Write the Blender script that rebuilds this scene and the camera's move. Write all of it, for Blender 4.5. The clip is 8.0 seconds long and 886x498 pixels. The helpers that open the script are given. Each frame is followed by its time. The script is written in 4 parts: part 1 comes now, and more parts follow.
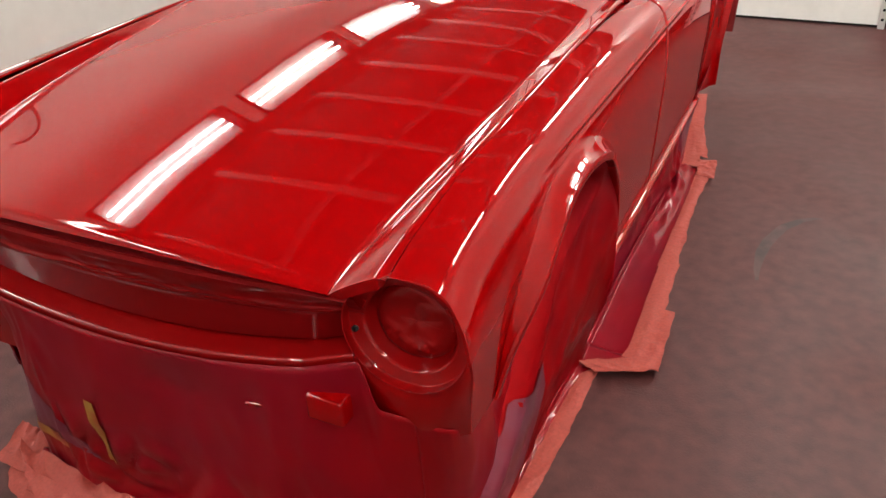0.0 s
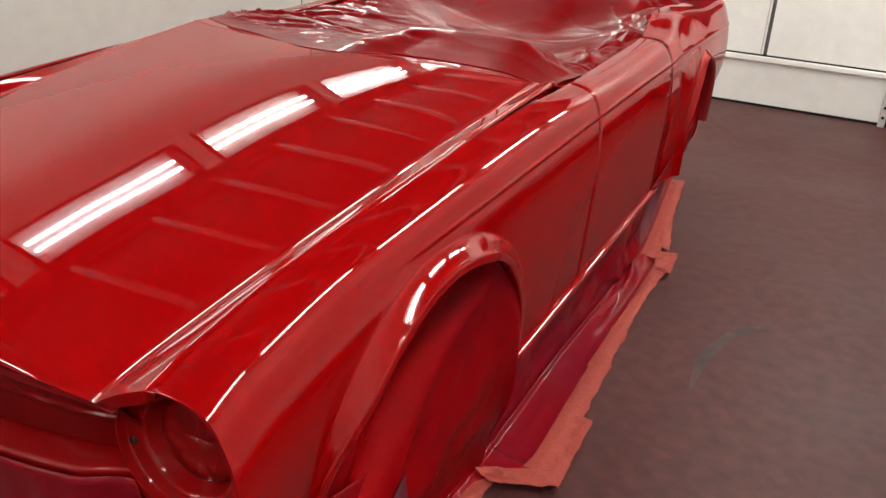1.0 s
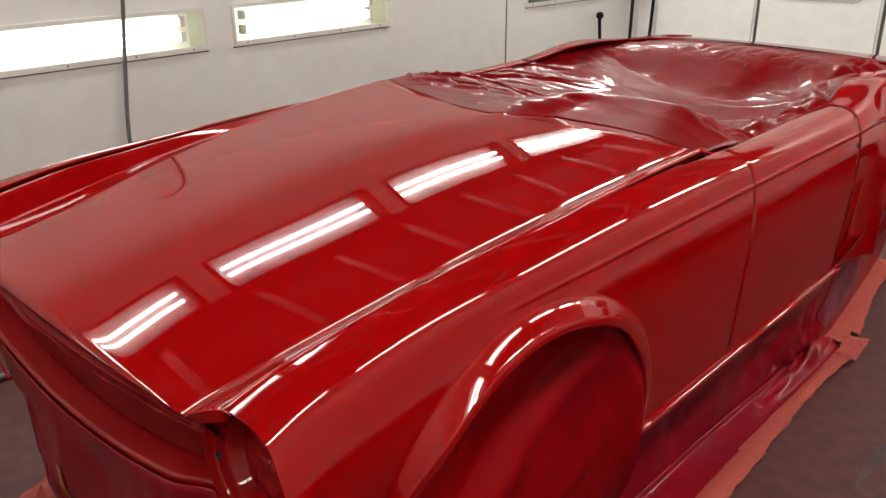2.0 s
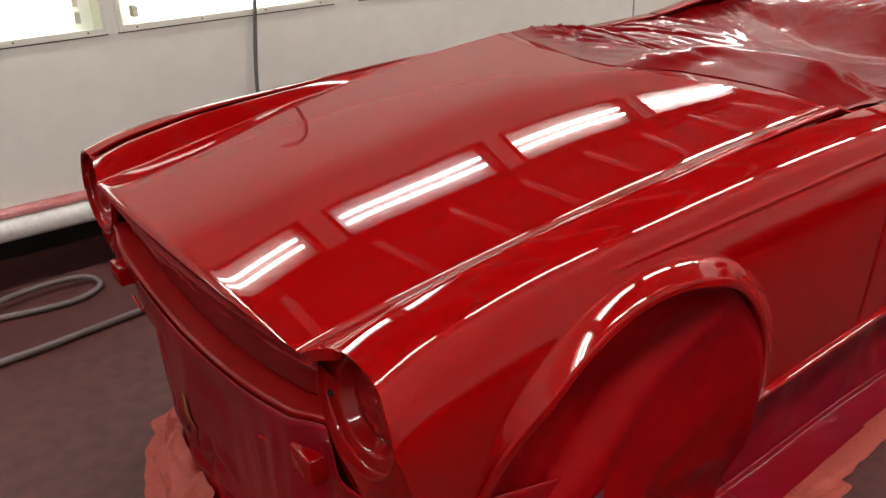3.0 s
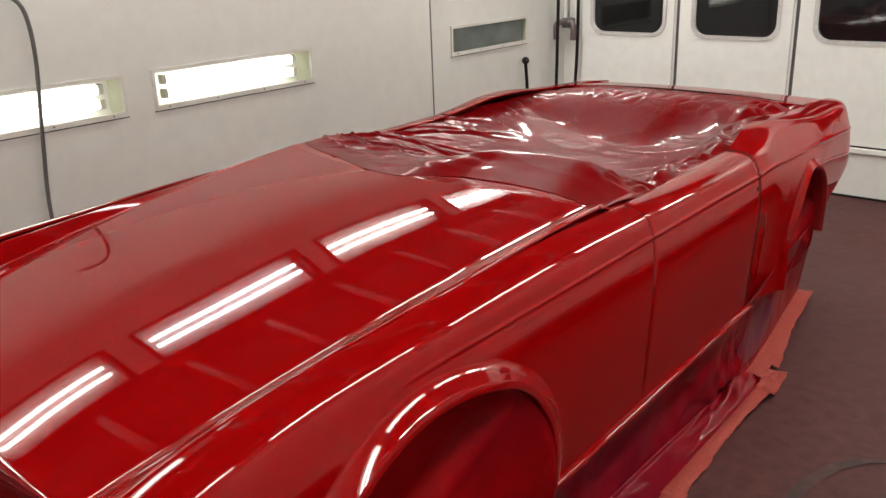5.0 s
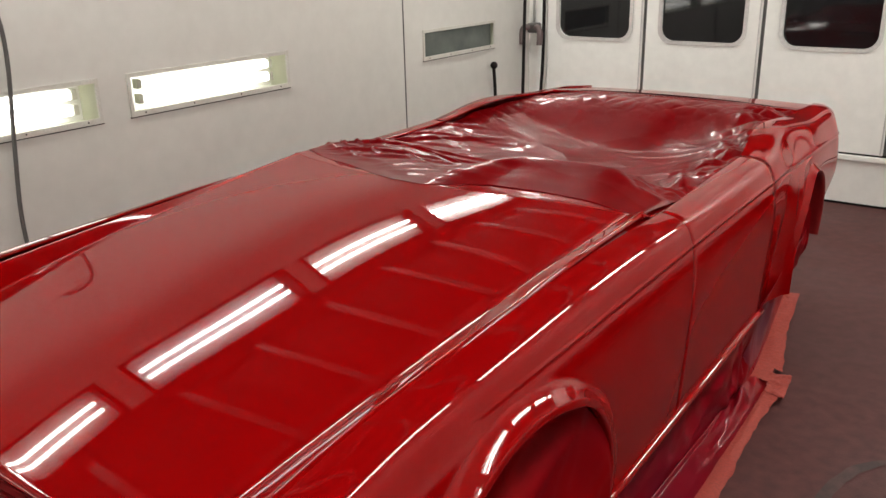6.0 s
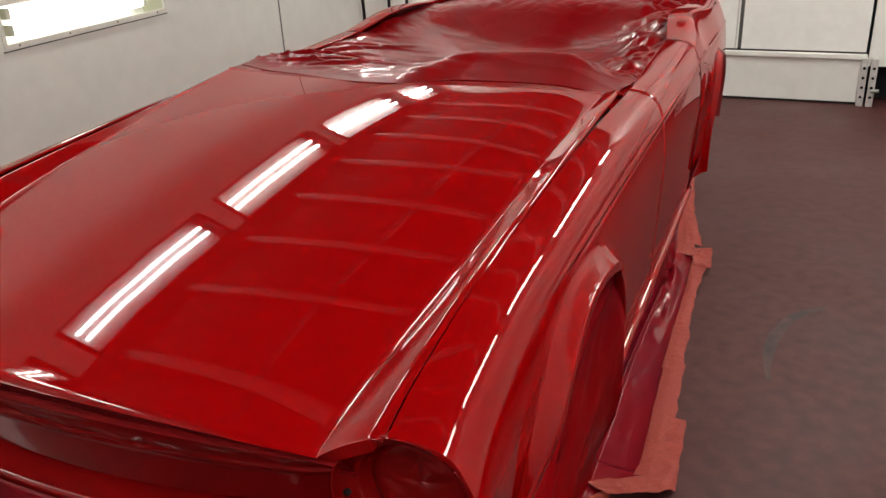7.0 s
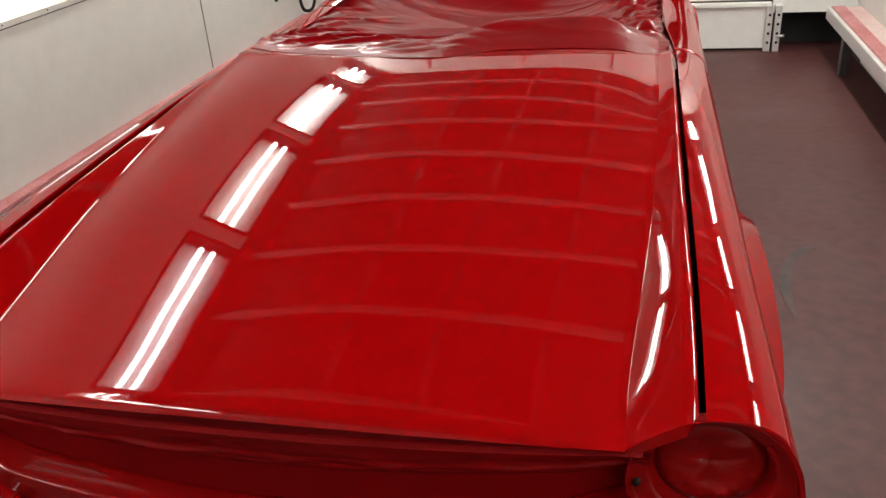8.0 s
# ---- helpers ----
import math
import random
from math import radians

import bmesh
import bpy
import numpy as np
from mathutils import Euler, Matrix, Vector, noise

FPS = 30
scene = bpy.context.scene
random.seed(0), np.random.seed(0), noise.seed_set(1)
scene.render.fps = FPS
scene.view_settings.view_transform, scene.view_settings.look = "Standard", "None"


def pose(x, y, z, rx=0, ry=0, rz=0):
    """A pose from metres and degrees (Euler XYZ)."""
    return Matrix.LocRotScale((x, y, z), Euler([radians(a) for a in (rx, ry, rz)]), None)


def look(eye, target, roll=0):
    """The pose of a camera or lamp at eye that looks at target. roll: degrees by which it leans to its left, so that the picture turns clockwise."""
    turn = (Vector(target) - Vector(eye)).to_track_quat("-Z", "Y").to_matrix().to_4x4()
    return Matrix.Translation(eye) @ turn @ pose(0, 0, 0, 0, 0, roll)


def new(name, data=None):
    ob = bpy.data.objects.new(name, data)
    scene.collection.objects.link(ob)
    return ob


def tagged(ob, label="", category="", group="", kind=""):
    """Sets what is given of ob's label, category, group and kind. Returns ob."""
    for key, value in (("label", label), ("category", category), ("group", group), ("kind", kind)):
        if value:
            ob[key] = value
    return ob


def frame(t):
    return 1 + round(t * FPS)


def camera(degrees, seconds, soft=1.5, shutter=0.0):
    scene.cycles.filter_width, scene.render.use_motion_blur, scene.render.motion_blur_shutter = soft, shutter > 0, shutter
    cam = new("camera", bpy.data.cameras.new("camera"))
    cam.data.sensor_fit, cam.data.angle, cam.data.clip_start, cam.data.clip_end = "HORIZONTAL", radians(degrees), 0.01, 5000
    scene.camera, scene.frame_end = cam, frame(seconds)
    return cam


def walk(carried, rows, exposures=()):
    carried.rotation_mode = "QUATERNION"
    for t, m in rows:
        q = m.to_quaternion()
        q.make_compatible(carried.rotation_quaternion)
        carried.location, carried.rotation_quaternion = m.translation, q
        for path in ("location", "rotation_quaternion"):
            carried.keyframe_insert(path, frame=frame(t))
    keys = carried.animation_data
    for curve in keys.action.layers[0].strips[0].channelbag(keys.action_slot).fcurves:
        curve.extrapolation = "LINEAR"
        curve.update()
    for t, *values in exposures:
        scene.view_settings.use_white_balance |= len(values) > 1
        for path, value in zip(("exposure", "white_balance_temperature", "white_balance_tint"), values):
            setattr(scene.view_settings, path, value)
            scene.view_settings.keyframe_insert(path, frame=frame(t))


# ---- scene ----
cam = camera(55.4, 8.0)
PATH = [
    (0, (1.186, -0.897, 1.483), (0.414, 0.667, 0.504), -2.1),
    (0.5, (1.276, -0.779, 1.486), (0.3, 0.671, 0.515), -0.7),
    (1, (1.39, -0.587, 1.497), (0.545, 1.0, 0.622), 2.1),
    (1.5, (1.497, -0.516, 1.497), (0.414, 0.957, 0.687), -0.7),
    (2, (1.592, -0.483, 1.509), (0.292, 0.837, 0.754), -0.4),
    (2.2, (1.598, -0.489, 1.502), (0.226, 0.752, 0.741), -0.1),
    (3.3, (1.599, -0.467, 1.49), (0.142, 0.608, 0.64), -2.0),
    (3.5, (1.606, -0.455, 1.489), (0.165, 0.637, 0.633), -2.6),
    (4, (1.649, -0.421, 1.511), (0.272, 0.768, 0.68), -3.5),
    (4.5, (1.674, -0.395, 1.549), (0.368, 0.923, 0.801), -3.1),
    (5, (1.686, -0.398, 1.586), (0.442, 1.013, 0.908), -2.2),
    (5.2, (1.682, -0.394, 1.587), (0.459, 1.043, 0.927), -1.9),
    (6.3, (1.281, -0.568, 1.578), (0.259, 1.001, 0.874), -1.2),
    (6.5, (1.206, -0.61, 1.543), (0.274, 0.995, 0.798), -1.3),
    (7, (1.074, -0.733, 1.49), (0.322, 0.928, 0.668), -3.0),
    (7.3, (0.943, -0.798, 1.516), (0.277, 0.879, 0.654), -3.7),
    (7.5, (0.828, -0.829, 1.526), (0.224, 0.866, 0.653), -4.3),
    (8, (0.52, -0.844, 1.522), (0.093, 0.886, 0.614), -4.2),
]
walk(cam, [(t, look(eye, target, roll)) for t, eye, target, roll in PATH],
     exposures=((0, -0.02), (0.6, -0.14), (1.5, -0.50), (2.6, -0.58), (3.5, -0.44), (4.0, -0.48), (4.6, -0.67), (5.2, -0.72), (6.5, -0.80), (7.5, -0.50), (8, -0.46)))

# ---- light: closed spray booth, lit by its tubes alone ----
world = bpy.data.worlds.new("world")
scene.world = world
world.use_nodes = True
world.node_tree.nodes["Background"].inputs[0].default_value = (0.02, 0.02, 0.02, 1)
world.node_tree.nodes["Background"].inputs[1].default_value = 0.3
TUBE_GLOW, WALL_GLOW = 62.0, 7.0


# ---- materials ----
def material(name, colour, rough=0.5, metal=0.0, coat=0.0, vary=0.0, scale=4.0, second=None, bump=0.0, bump_scale=60.0,
             glow=0.0, alpha=1.0, fine=0.0, stretch=(1, 1, 1), rough_vary=0.0, coat_rough=0.02, spec=0.5, coat_ior=1.5):
    m = bpy.data.materials.new(name)
    m.use_nodes = True
    n, l = m.node_tree.nodes, m.node_tree.links
    p = n["Principled BSDF"]
    p.inputs["Base Color"].default_value = (*colour, 1)
    p.inputs["Roughness"].default_value = rough
    p.inputs["Metallic"].default_value = metal
    p.inputs["Coat Weight"].default_value = coat
    p.inputs["Coat Roughness"].default_value = coat_rough
    p.inputs["Coat IOR"].default_value = coat_ior
    p.inputs["Specular IOR Level"].default_value = spec
    if glow:
        p.inputs["Emission Color"].default_value = (*colour, 1)
        p.inputs["Emission Strength"].default_value = glow
    co = n.new("ShaderNodeTexCoord")
    mp = n.new("ShaderNodeMapping")
    mp.inputs["Scale"].default_value = stretch
    l.new(co.outputs["Object"], mp.inputs[0])
    if vary:
        big = n.new("ShaderNodeTexNoise")
        big.inputs["Scale"].default_value = scale
        big.inputs["Detail"].default_value = 6
        l.new(mp.outputs[0], big.inputs[0])
        ramp = n.new("ShaderNodeMapRange")
        ramp.inputs[1].default_value, ramp.inputs[2].default_value = 0.35, 0.68
        ramp.inputs[3].default_value, ramp.inputs[4].default_value = 0.0, vary
        l.new(big.outputs[0], ramp.inputs[0])
        mix = n.new("ShaderNodeMix")
        mix.data_type = "RGBA"
        mix.inputs[6].default_value = (*colour, 1)
        mix.inputs[7].default_value = (*(second or [c * 0.6 for c in colour]), 1)
        l.new(ramp.outputs[0], mix.inputs[0])
        out = mix.outputs[2]
        if fine:
            small = n.new("ShaderNodeTexNoise")
            small.inputs["Scale"].default_value = scale * 14
            small.inputs["Detail"].default_value = 5
            l.new(mp.outputs[0], small.inputs[0])
            r2 = n.new("ShaderNodeMapRange")
            r2.inputs[1].default_value, r2.inputs[2].default_value = 0.3, 0.7
            r2.inputs[3].default_value, r2.inputs[4].default_value = 1 - fine, 1 + fine
            l.new(small.outputs[0], r2.inputs[0])
            mul = n.new("ShaderNodeMix")
            mul.data_type, mul.blend_type = "RGBA", "MULTIPLY"
            mul.inputs[0].default_value = 1
            l.new(out, mul.inputs[6])
            l.new(r2.outputs[0], mul.inputs[7])
            out = mul.outputs[2]
        l.new(out, p.inputs["Base Color"])
        if rough_vary:
            r3 = n.new("ShaderNodeMapRange")
            r3.inputs[1].default_value, r3.inputs[2].default_value = 0.3, 0.7
            r3.inputs[3].default_value, r3.inputs[4].default_value = rough - rough_vary, rough + rough_vary
            l.new(big.outputs[0], r3.inputs[0])
            l.new(r3.outputs[0], p.inputs["Roughness"])
    if bump:
        tex = n.new("ShaderNodeTexNoise")
        tex.inputs["Scale"].default_value = bump_scale
        tex.inputs["Detail"].default_value = 4
        l.new(mp.outputs[0], tex.inputs[0])
        b = n.new("ShaderNodeBump")
        b.inputs["Strength"].default_value = bump
        b.inputs["Distance"].default_value = 0.01
        l.new(tex.outputs[0], b.inputs["Height"])
        l.new(b.outputs[0], p.inputs["Normal"])
    return m


RED = material("red_paint", (0.215, 0.0005, 0.0009), rough=0.5, coat=0.70, vary=0.12, scale=1.5, second=(0.203, 0.0004, 0.0008), coat_rough=0.008, spec=0.0, coat_ior=1.52)
RED_SEMI = material("red_paint_semi_gloss", (0.19, 0.0008, 0.0012), rough=0.45, coat=0.5, coat_rough=0.03, vary=0.3, scale=7, second=(0.14, 0.0006, 0.0009), spec=0.05)
RED_DARK = material("red_paint_inside", (0.20, 0.003, 0.004), rough=0.45, vary=0.4, scale=8)
FILM = material("red_masking_film", (0.15, 0.0008, 0.002), rough=0.4, coat=0.27, vary=0.5, scale=5, second=(0.11, 0.0006, 0.002), coat_rough=0.012, spec=0.05)
GRILLE_FILM = material("grille_film", (0.17, 0.0009, 0.0016), rough=0.45, coat=0.16, vary=0.5, scale=5, second=(0.13, 0.0007, 0.0013), coat_rough=0.015, spec=0.05)
SKIRT = material("oversprayed_film", (0.20, 0.0012, 0.003), rough=0.4, coat=0.36, vary=0.7, scale=2.0, second=(0.125, 0.0035, 0.015), bump=0.012, bump_scale=7, coat_rough=0.02, spec=0.05)
ARCH_FILM = material("arch_film", (0.235, 0.0009, 0.002), rough=0.5, coat=0.05, vary=0.7, scale=2.6, second=(0.08, 0.0012, 0.005), bump=0.10, bump_scale=10, coat_rough=0.15, spec=0.03)
BARE = material("bare_film", (0.125, 0.030, 0.050), rough=0.4, coat=0.4, vary=0.7, scale=7, second=(0.17, 0.008, 0.015), coat_rough=0.05, spec=0.1)
TAPE = material("salmon_tape", (0.295, 0.040, 0.025), rough=0.7, vary=0.5, scale=9, second=(0.25, 0.024, 0.018), fine=0.15, bump=0.3, bump_scale=40)
TAPE_YELLOW = material("yellow_tape", (0.27, 0.14, 0.015), rough=0.5, vary=1.0, scale=14, second=(0.24, 0.012, 0.010))
FLOOR = material("painted_concrete", (0.063, 0.0188, 0.0180), rough=0.5, spec=0.22, vary=0.8, scale=1.3, second=(0.085, 0.031, 0.029), fine=0.22, bump=0.12, bump_scale=160, rough_vary=0.12)
WALL = material("white_booth_panel", (0.63, 0.615, 0.575), rough=0.32, vary=0.35, scale=0.9, second=(0.56, 0.53, 0.50), fine=0.03, bump=0.02, bump_scale=5)
WALL_DARK = material("greyed_end_wall", (0.30, 0.285, 0.275), rough=0.5, vary=0.3, scale=1.0, fine=0.04)
DOORW = material("white_door_panel", (0.93, 0.92, 0.88), rough=0.35, vary=0.3, scale=1.1, second=(0.83, 0.81, 0.77), fine=0.03)
LEDGE = material("ledge_overspray", (0.46, 0.19, 0.19), rough=0.5, vary=0.8, scale=5, second=(0.36, 0.09, 0.09), fine=0.2)
LEDGE_PALE = material("ledge_pale", (0.60, 0.47, 0.44), rough=0.5, vary=0.8, scale=4, second=(0.52, 0.33, 0.31), fine=0.12)
LEDGE_FRONT = material("ledge_white", (0.62, 0.6, 0.58), rough=0.4, vary=0.4, scale=4, second=(0.5, 0.42, 0.42), fine=0.1)
# shade inside slots and recess is put into this near-black colour
DARK = material("recess_shade", (0.03, 0.03, 0.032), rough=0.8, vary=0.5, scale=6)
BLACK = material("black_rubber", (0.012, 0.010, 0.010), rough=0.7, spec=0.15, vary=0.3, scale=20)
CABLE = material("grey_cable", (0.09, 0.085, 0.08), rough=0.5, vary=0.4, scale=15)
HOSE = material("grey_hose", (0.13, 0.10, 0.098), rough=0.55, vary=0.5, scale=9, second=(0.10, 0.06, 0.06))
STEEL = material("galvanised_steel", (0.55, 0.55, 0.53), rough=0.4, metal=0.8, vary=0.4, scale=14, second=(0.4, 0.38, 0.36))
ALU = material("fixture_frame", (0.60, 0.585, 0.54), rough=0.45, metal=0.0, vary=0.4, scale=9, second=(0.45, 0.4, 0.33), fine=0.1)
HOUSING_BACK = material("white_reflector", (0.85, 0.85, 0.80), rough=0.4, vary=0.2, scale=6)
HOLDER = material("tube_holder_grey", (0.62, 0.63, 0.52), rough=0.5, vary=0.4, scale=15)
HOUSING = material("fixture_housing", (0.55, 0.56, 0.42), rough=0.4, vary=0.4, scale=6)
PANEL = material("white_trough", (0.43, 0.435, 0.43), rough=0.5, vary=0.2, scale=5)
TUBE = material("lamp_tube", (1.0, 0.965, 0.89), rough=0.5, glow=TUBE_GLOW)
TUBE_COOL = material("lamp_tube_cool", (0.95, 0.99, 0.97), rough=0.5, glow=TUBE_GLOW)
# glow raised above TUBE's to brighten nose, right flank and rear wall
TUBE_FRONT = material("lamp_tube_front", (1.0, 0.97, 0.91), rough=0.5, glow=TUBE_GLOW * 1.6)
TUBE_RIGHT = material("lamp_tube_right", (1.0, 0.965, 0.89), rough=0.5, glow=TUBE_GLOW * 1.6)
TUBE_REAR = material("lamp_tube_rear", (1.0, 0.98, 0.92), rough=0.5, glow=TUBE_GLOW * 2.1)
WTUBE = material("wall_lamp_tube", (1.0, 0.985, 0.94), rough=0.5, glow=WALL_GLOW)
OLD_GLASS = material("unlit_glass", (0.10, 0.12, 0.11), rough=0.12, vary=0.5, scale=4, second=(0.25, 0.27, 0.25))
PANE = material("dark_window", (0.008, 0.008, 0.009), rough=0.05)
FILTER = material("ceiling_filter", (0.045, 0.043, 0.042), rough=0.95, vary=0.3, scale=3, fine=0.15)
GRID = material("ceiling_grid", (0.30, 0.295, 0.29), rough=0.4, vary=0.2, scale=3)
GRID_LONG = material("ceiling_rail", (0.13, 0.128, 0.126), rough=0.5, vary=0.2, scale=3)
GRATE = material("floor_mark_rubber", (0.030, 0.012, 0.0115), rough=0.6, vary=1.0, scale=11, second=(0.075, 0.029, 0.027), fine=0.2)


# ---- mesh helpers ----
def finish(name, bm, mat, parent=None, label="", smooth=True):
    me = bpy.data.meshes.new(name)
    bm.normal_update()
    bm.to_mesh(me)
    bm.free()
    me.materials.append(mat)
    if smooth:
        me.polygons.foreach_set("use_smooth", [True] * len(me.polygons))
    ob = new(name, me)
    if parent:
        ob.parent = parent
    if label:
        ob["label"] = label
    return ob


def part(name, bm, mat, parent, label="", smooth=True):
    return finish(name, bm, mat, parent, label, smooth)


def thing(name, label, category, group="", kind="", at=(0, 0, 0)):
    ob = new(name)
    ob.empty_display_size = 0.1
    ob.location = at
    return tagged(ob, label, category, group, kind)


def sheet(fn, us, vs, flip=False):
    """A grid surface: fn(u, v) gives the point."""
    bm = bmesh.new()
    rows = [[bm.verts.new(fn(u, v)) for v in vs] for u in us]
    for i in range(len(us) - 1):
        for j in range(len(vs) - 1):
            q = [rows[i][j], rows[i + 1][j], rows[i + 1][j + 1], rows[i][j + 1]]
            bm.faces.new(q[::-1] if flip else q)
    return bm


def box(bm, x0, x1, y0, y1, z0, z1, bevel=0.0):
    m = Matrix.Translation(((x0 + x1) / 2, (y0 + y1) / 2, (z0 + z1) / 2)) @ Matrix.Diagonal((x1 - x0, y1 - y0, z1 - z0, 1))
    made = bmesh.ops.create_cube(bm, size=1, matrix=m)["verts"]
    if bevel:
        edges = list({e for v in made for e in v.link_edges})
        bmesh.ops.bevel(bm, geom=edges, offset=bevel, segments=2, affect="EDGES", profile=0.5)
    return bm


def boxed(*a, bevel=0.0):
    return box(bmesh.new(), *a, bevel=bevel)


def tube(points, radius, sides=10, steps=8, taper=None):
    """A round bar along a smooth line through the points."""
    pts = [Vector(p) for p in points]
    line = []
    for i in range(len(pts) - 1):
        a, b, c, d = pts[max(i - 1, 0)], pts[i], pts[i + 1], pts[min(i + 2, len(pts) - 1)]
        for k in range(steps):
            s = k / steps
            line.append(0.5 * (2 * b + (c - a) * s + (2 * a - 5 * b + 4 * c - d) * s * s + (3 * b - a - 3 * c + d) * s ** 3))
    line.append(pts[-1])
    bm = bmesh.new()
    rings, side = [], None
    for i, p in enumerate(line):
        t = (line[min(i + 1, len(line) - 1)] - line[max(i - 1, 0)]).normalized()
        if side is None:
            side = t.orthogonal().normalized()
        side = (side - t * side.dot(t)).normalized()
        up = t.cross(side)
        rings.append([bm.verts.new(p + radius * (math.cos(2 * math.pi * k / sides) * side + math.sin(2 * math.pi * k / sides) * up)) for k in range(sides)])
    for r, q in zip(rings, rings[1:]):
        for k in range(sides):
            bm.faces.new((r[k], r[(k + 1) % sides], q[(k + 1) % sides], q[k]))
    bm.faces.new(rings[0][::-1])
    bm.faces.new(rings[-1])
    return bm


def mirror(bm):
    for v in bm.verts:
        v.co.x = -v.co.x
    bmesh.ops.reverse_faces(bm, faces=bm.faces[:])
    return bm


def solid(ob, thick, offset=-1, split=55):
    m = ob.modifiers.new("thickness", "SOLIDIFY")
    m.thickness, m.offset = thick, offset
    if split:
        e = ob.modifiers.new("hard_edges", "EDGE_SPLIT")
        e.split_angle = radians(split)
    return ob


def curve1(xs, ys):
    """A smooth function through the knots."""
    xs, ys = np.array(xs, float), np.array(ys, float)
    h = np.diff(xs)
    n = len(xs)
    a, r = np.zeros((n, n)), np.zeros(n)
    a[0, 0] = a[-1, -1] = 1
    for i in range(1, n - 1):
        a[i, i - 1], a[i, i], a[i, i + 1] = h[i - 1], 2 * (h[i - 1] + h[i]), h[i]
        r[i] = 6 * ((ys[i + 1] - ys[i]) / h[i] - (ys[i] - ys[i - 1]) / h[i - 1])
    m = np.linalg.solve(a, r)

    def f(x):
        x = min(max(x, xs[0]), xs[-1])
        i = min(int(np.searchsorted(xs, x, side="right")) - 1, n - 2)
        i = max(i, 0)
        d, e = x - xs[i], xs[i + 1] - x
        return (m[i] * e ** 3 + m[i + 1] * d ** 3) / (6 * h[i]) + (ys[i] / h[i] - m[i] * h[i] / 6) * e + (ys[i + 1] / h[i] - m[i + 1] * h[i] / 6) * d
    return f


def step(a, b, x):
    s = min(max((x - a) / (b - a), 0.0), 1.0)
    return s * s * (3 - 2 * s)


def lin(a, b, n):
    return [a + (b - a) * i / (n - 1) for i in range(n)]


def ridged(x, y, z=0.0):
    return 1 - abs(noise.noise(Vector((x, y, z)))) * 2


def folds(x, y, ax, ay, count, reach, seed):
    """Creases that run out from an anchored corner."""
    dx, dy = x - ax, y - ay
    r = math.hypot(dx, dy)
    a = math.atan2(dy, dx)
    w = ridged(a * count, r * 0.8, seed)
    return max(0.0, w - 0.25) ** 1.6 * math.exp(-((r - 0.15) / reach) ** 2) * step(0.02, 0.12, r)


def fan(x, y, ax, ay, count, r0, r1, seed):
    """Narrow taut creases that spread from an anchored corner."""
    dx, dy = x - ax, y - ay
    r = math.hypot(dx, dy)
    a = math.atan2(dy, dx) + 0.10 * noise.noise(Vector((x * 2.2, y * 2.2, seed + 4)))
    w = ridged(a * count, r * 0.35, seed)
    return step(0.70, 1.0, w) * step(r0 * 0.4, r0, r) * (1 - step(r1 * 0.6, r1, r))


def crumple(x, y, scale, seed):
    """Flat facets with sharp ridges between them."""
    d = noise.voronoi(Vector((x * scale, y * scale, seed)))[0]
    return d[1] - d[0]


# ---- the booth ----
XL, XR, YB, YF, ZC = -1.87, 1.90, 5.10, -2.6, 2.53
HIP_Z, HIP_X = 2.00, 0.527   # the slanted light panels start at this height and reach in this far

floor = tagged(finish("floor", boxed(XL - 0.35, XR + 0.3, YF - 0.2, YB + 0.3, -0.1, 0.0), FLOOR, smooth=False), "oxblood red-brown painted concrete floor with overspray", "floor", kind="structure")

# left wall: panels with light boxes let into it
FIX = [(-2.42, -1.46), (-0.47, 0.50), (0.555, 1.525), (1.672, 2.625)]      # lit boxes, y from and to
OLD = [(3.79, 4.61)]                                                       # unlit box
FZ0, FZ1 = 0.914, 1.095
wall_left = tagged(thing("wall_left", "off-white sheet metal booth wall with lit boxes", "wall", kind="structure"))
ys = [YF]
for a, b in FIX + OLD:
    ys += [a, b]
ys.append(YB)
bm = bmesh.new()
box(bm, XL - 0.06, XL, YF, YB, 0.31, FZ0)
box(bm, XL - 0.06, XL, YF, YB, FZ1, HIP_Z)
for i in range(0, len(ys), 2):
    box(bm, XL - 0.06, XL, ys[i], ys[i + 1], FZ0, FZ1)
part("wall_sheet", bm, WALL, wall_left, smooth=False)
for y in (-0.2, 3.60):
    part("panel_joint", boxed(XL, XL + 0.003, y - 0.004, y + 0.004, 0.32, HIP_Z), CABLE, wall_left, "dark panel joint", smooth=False)


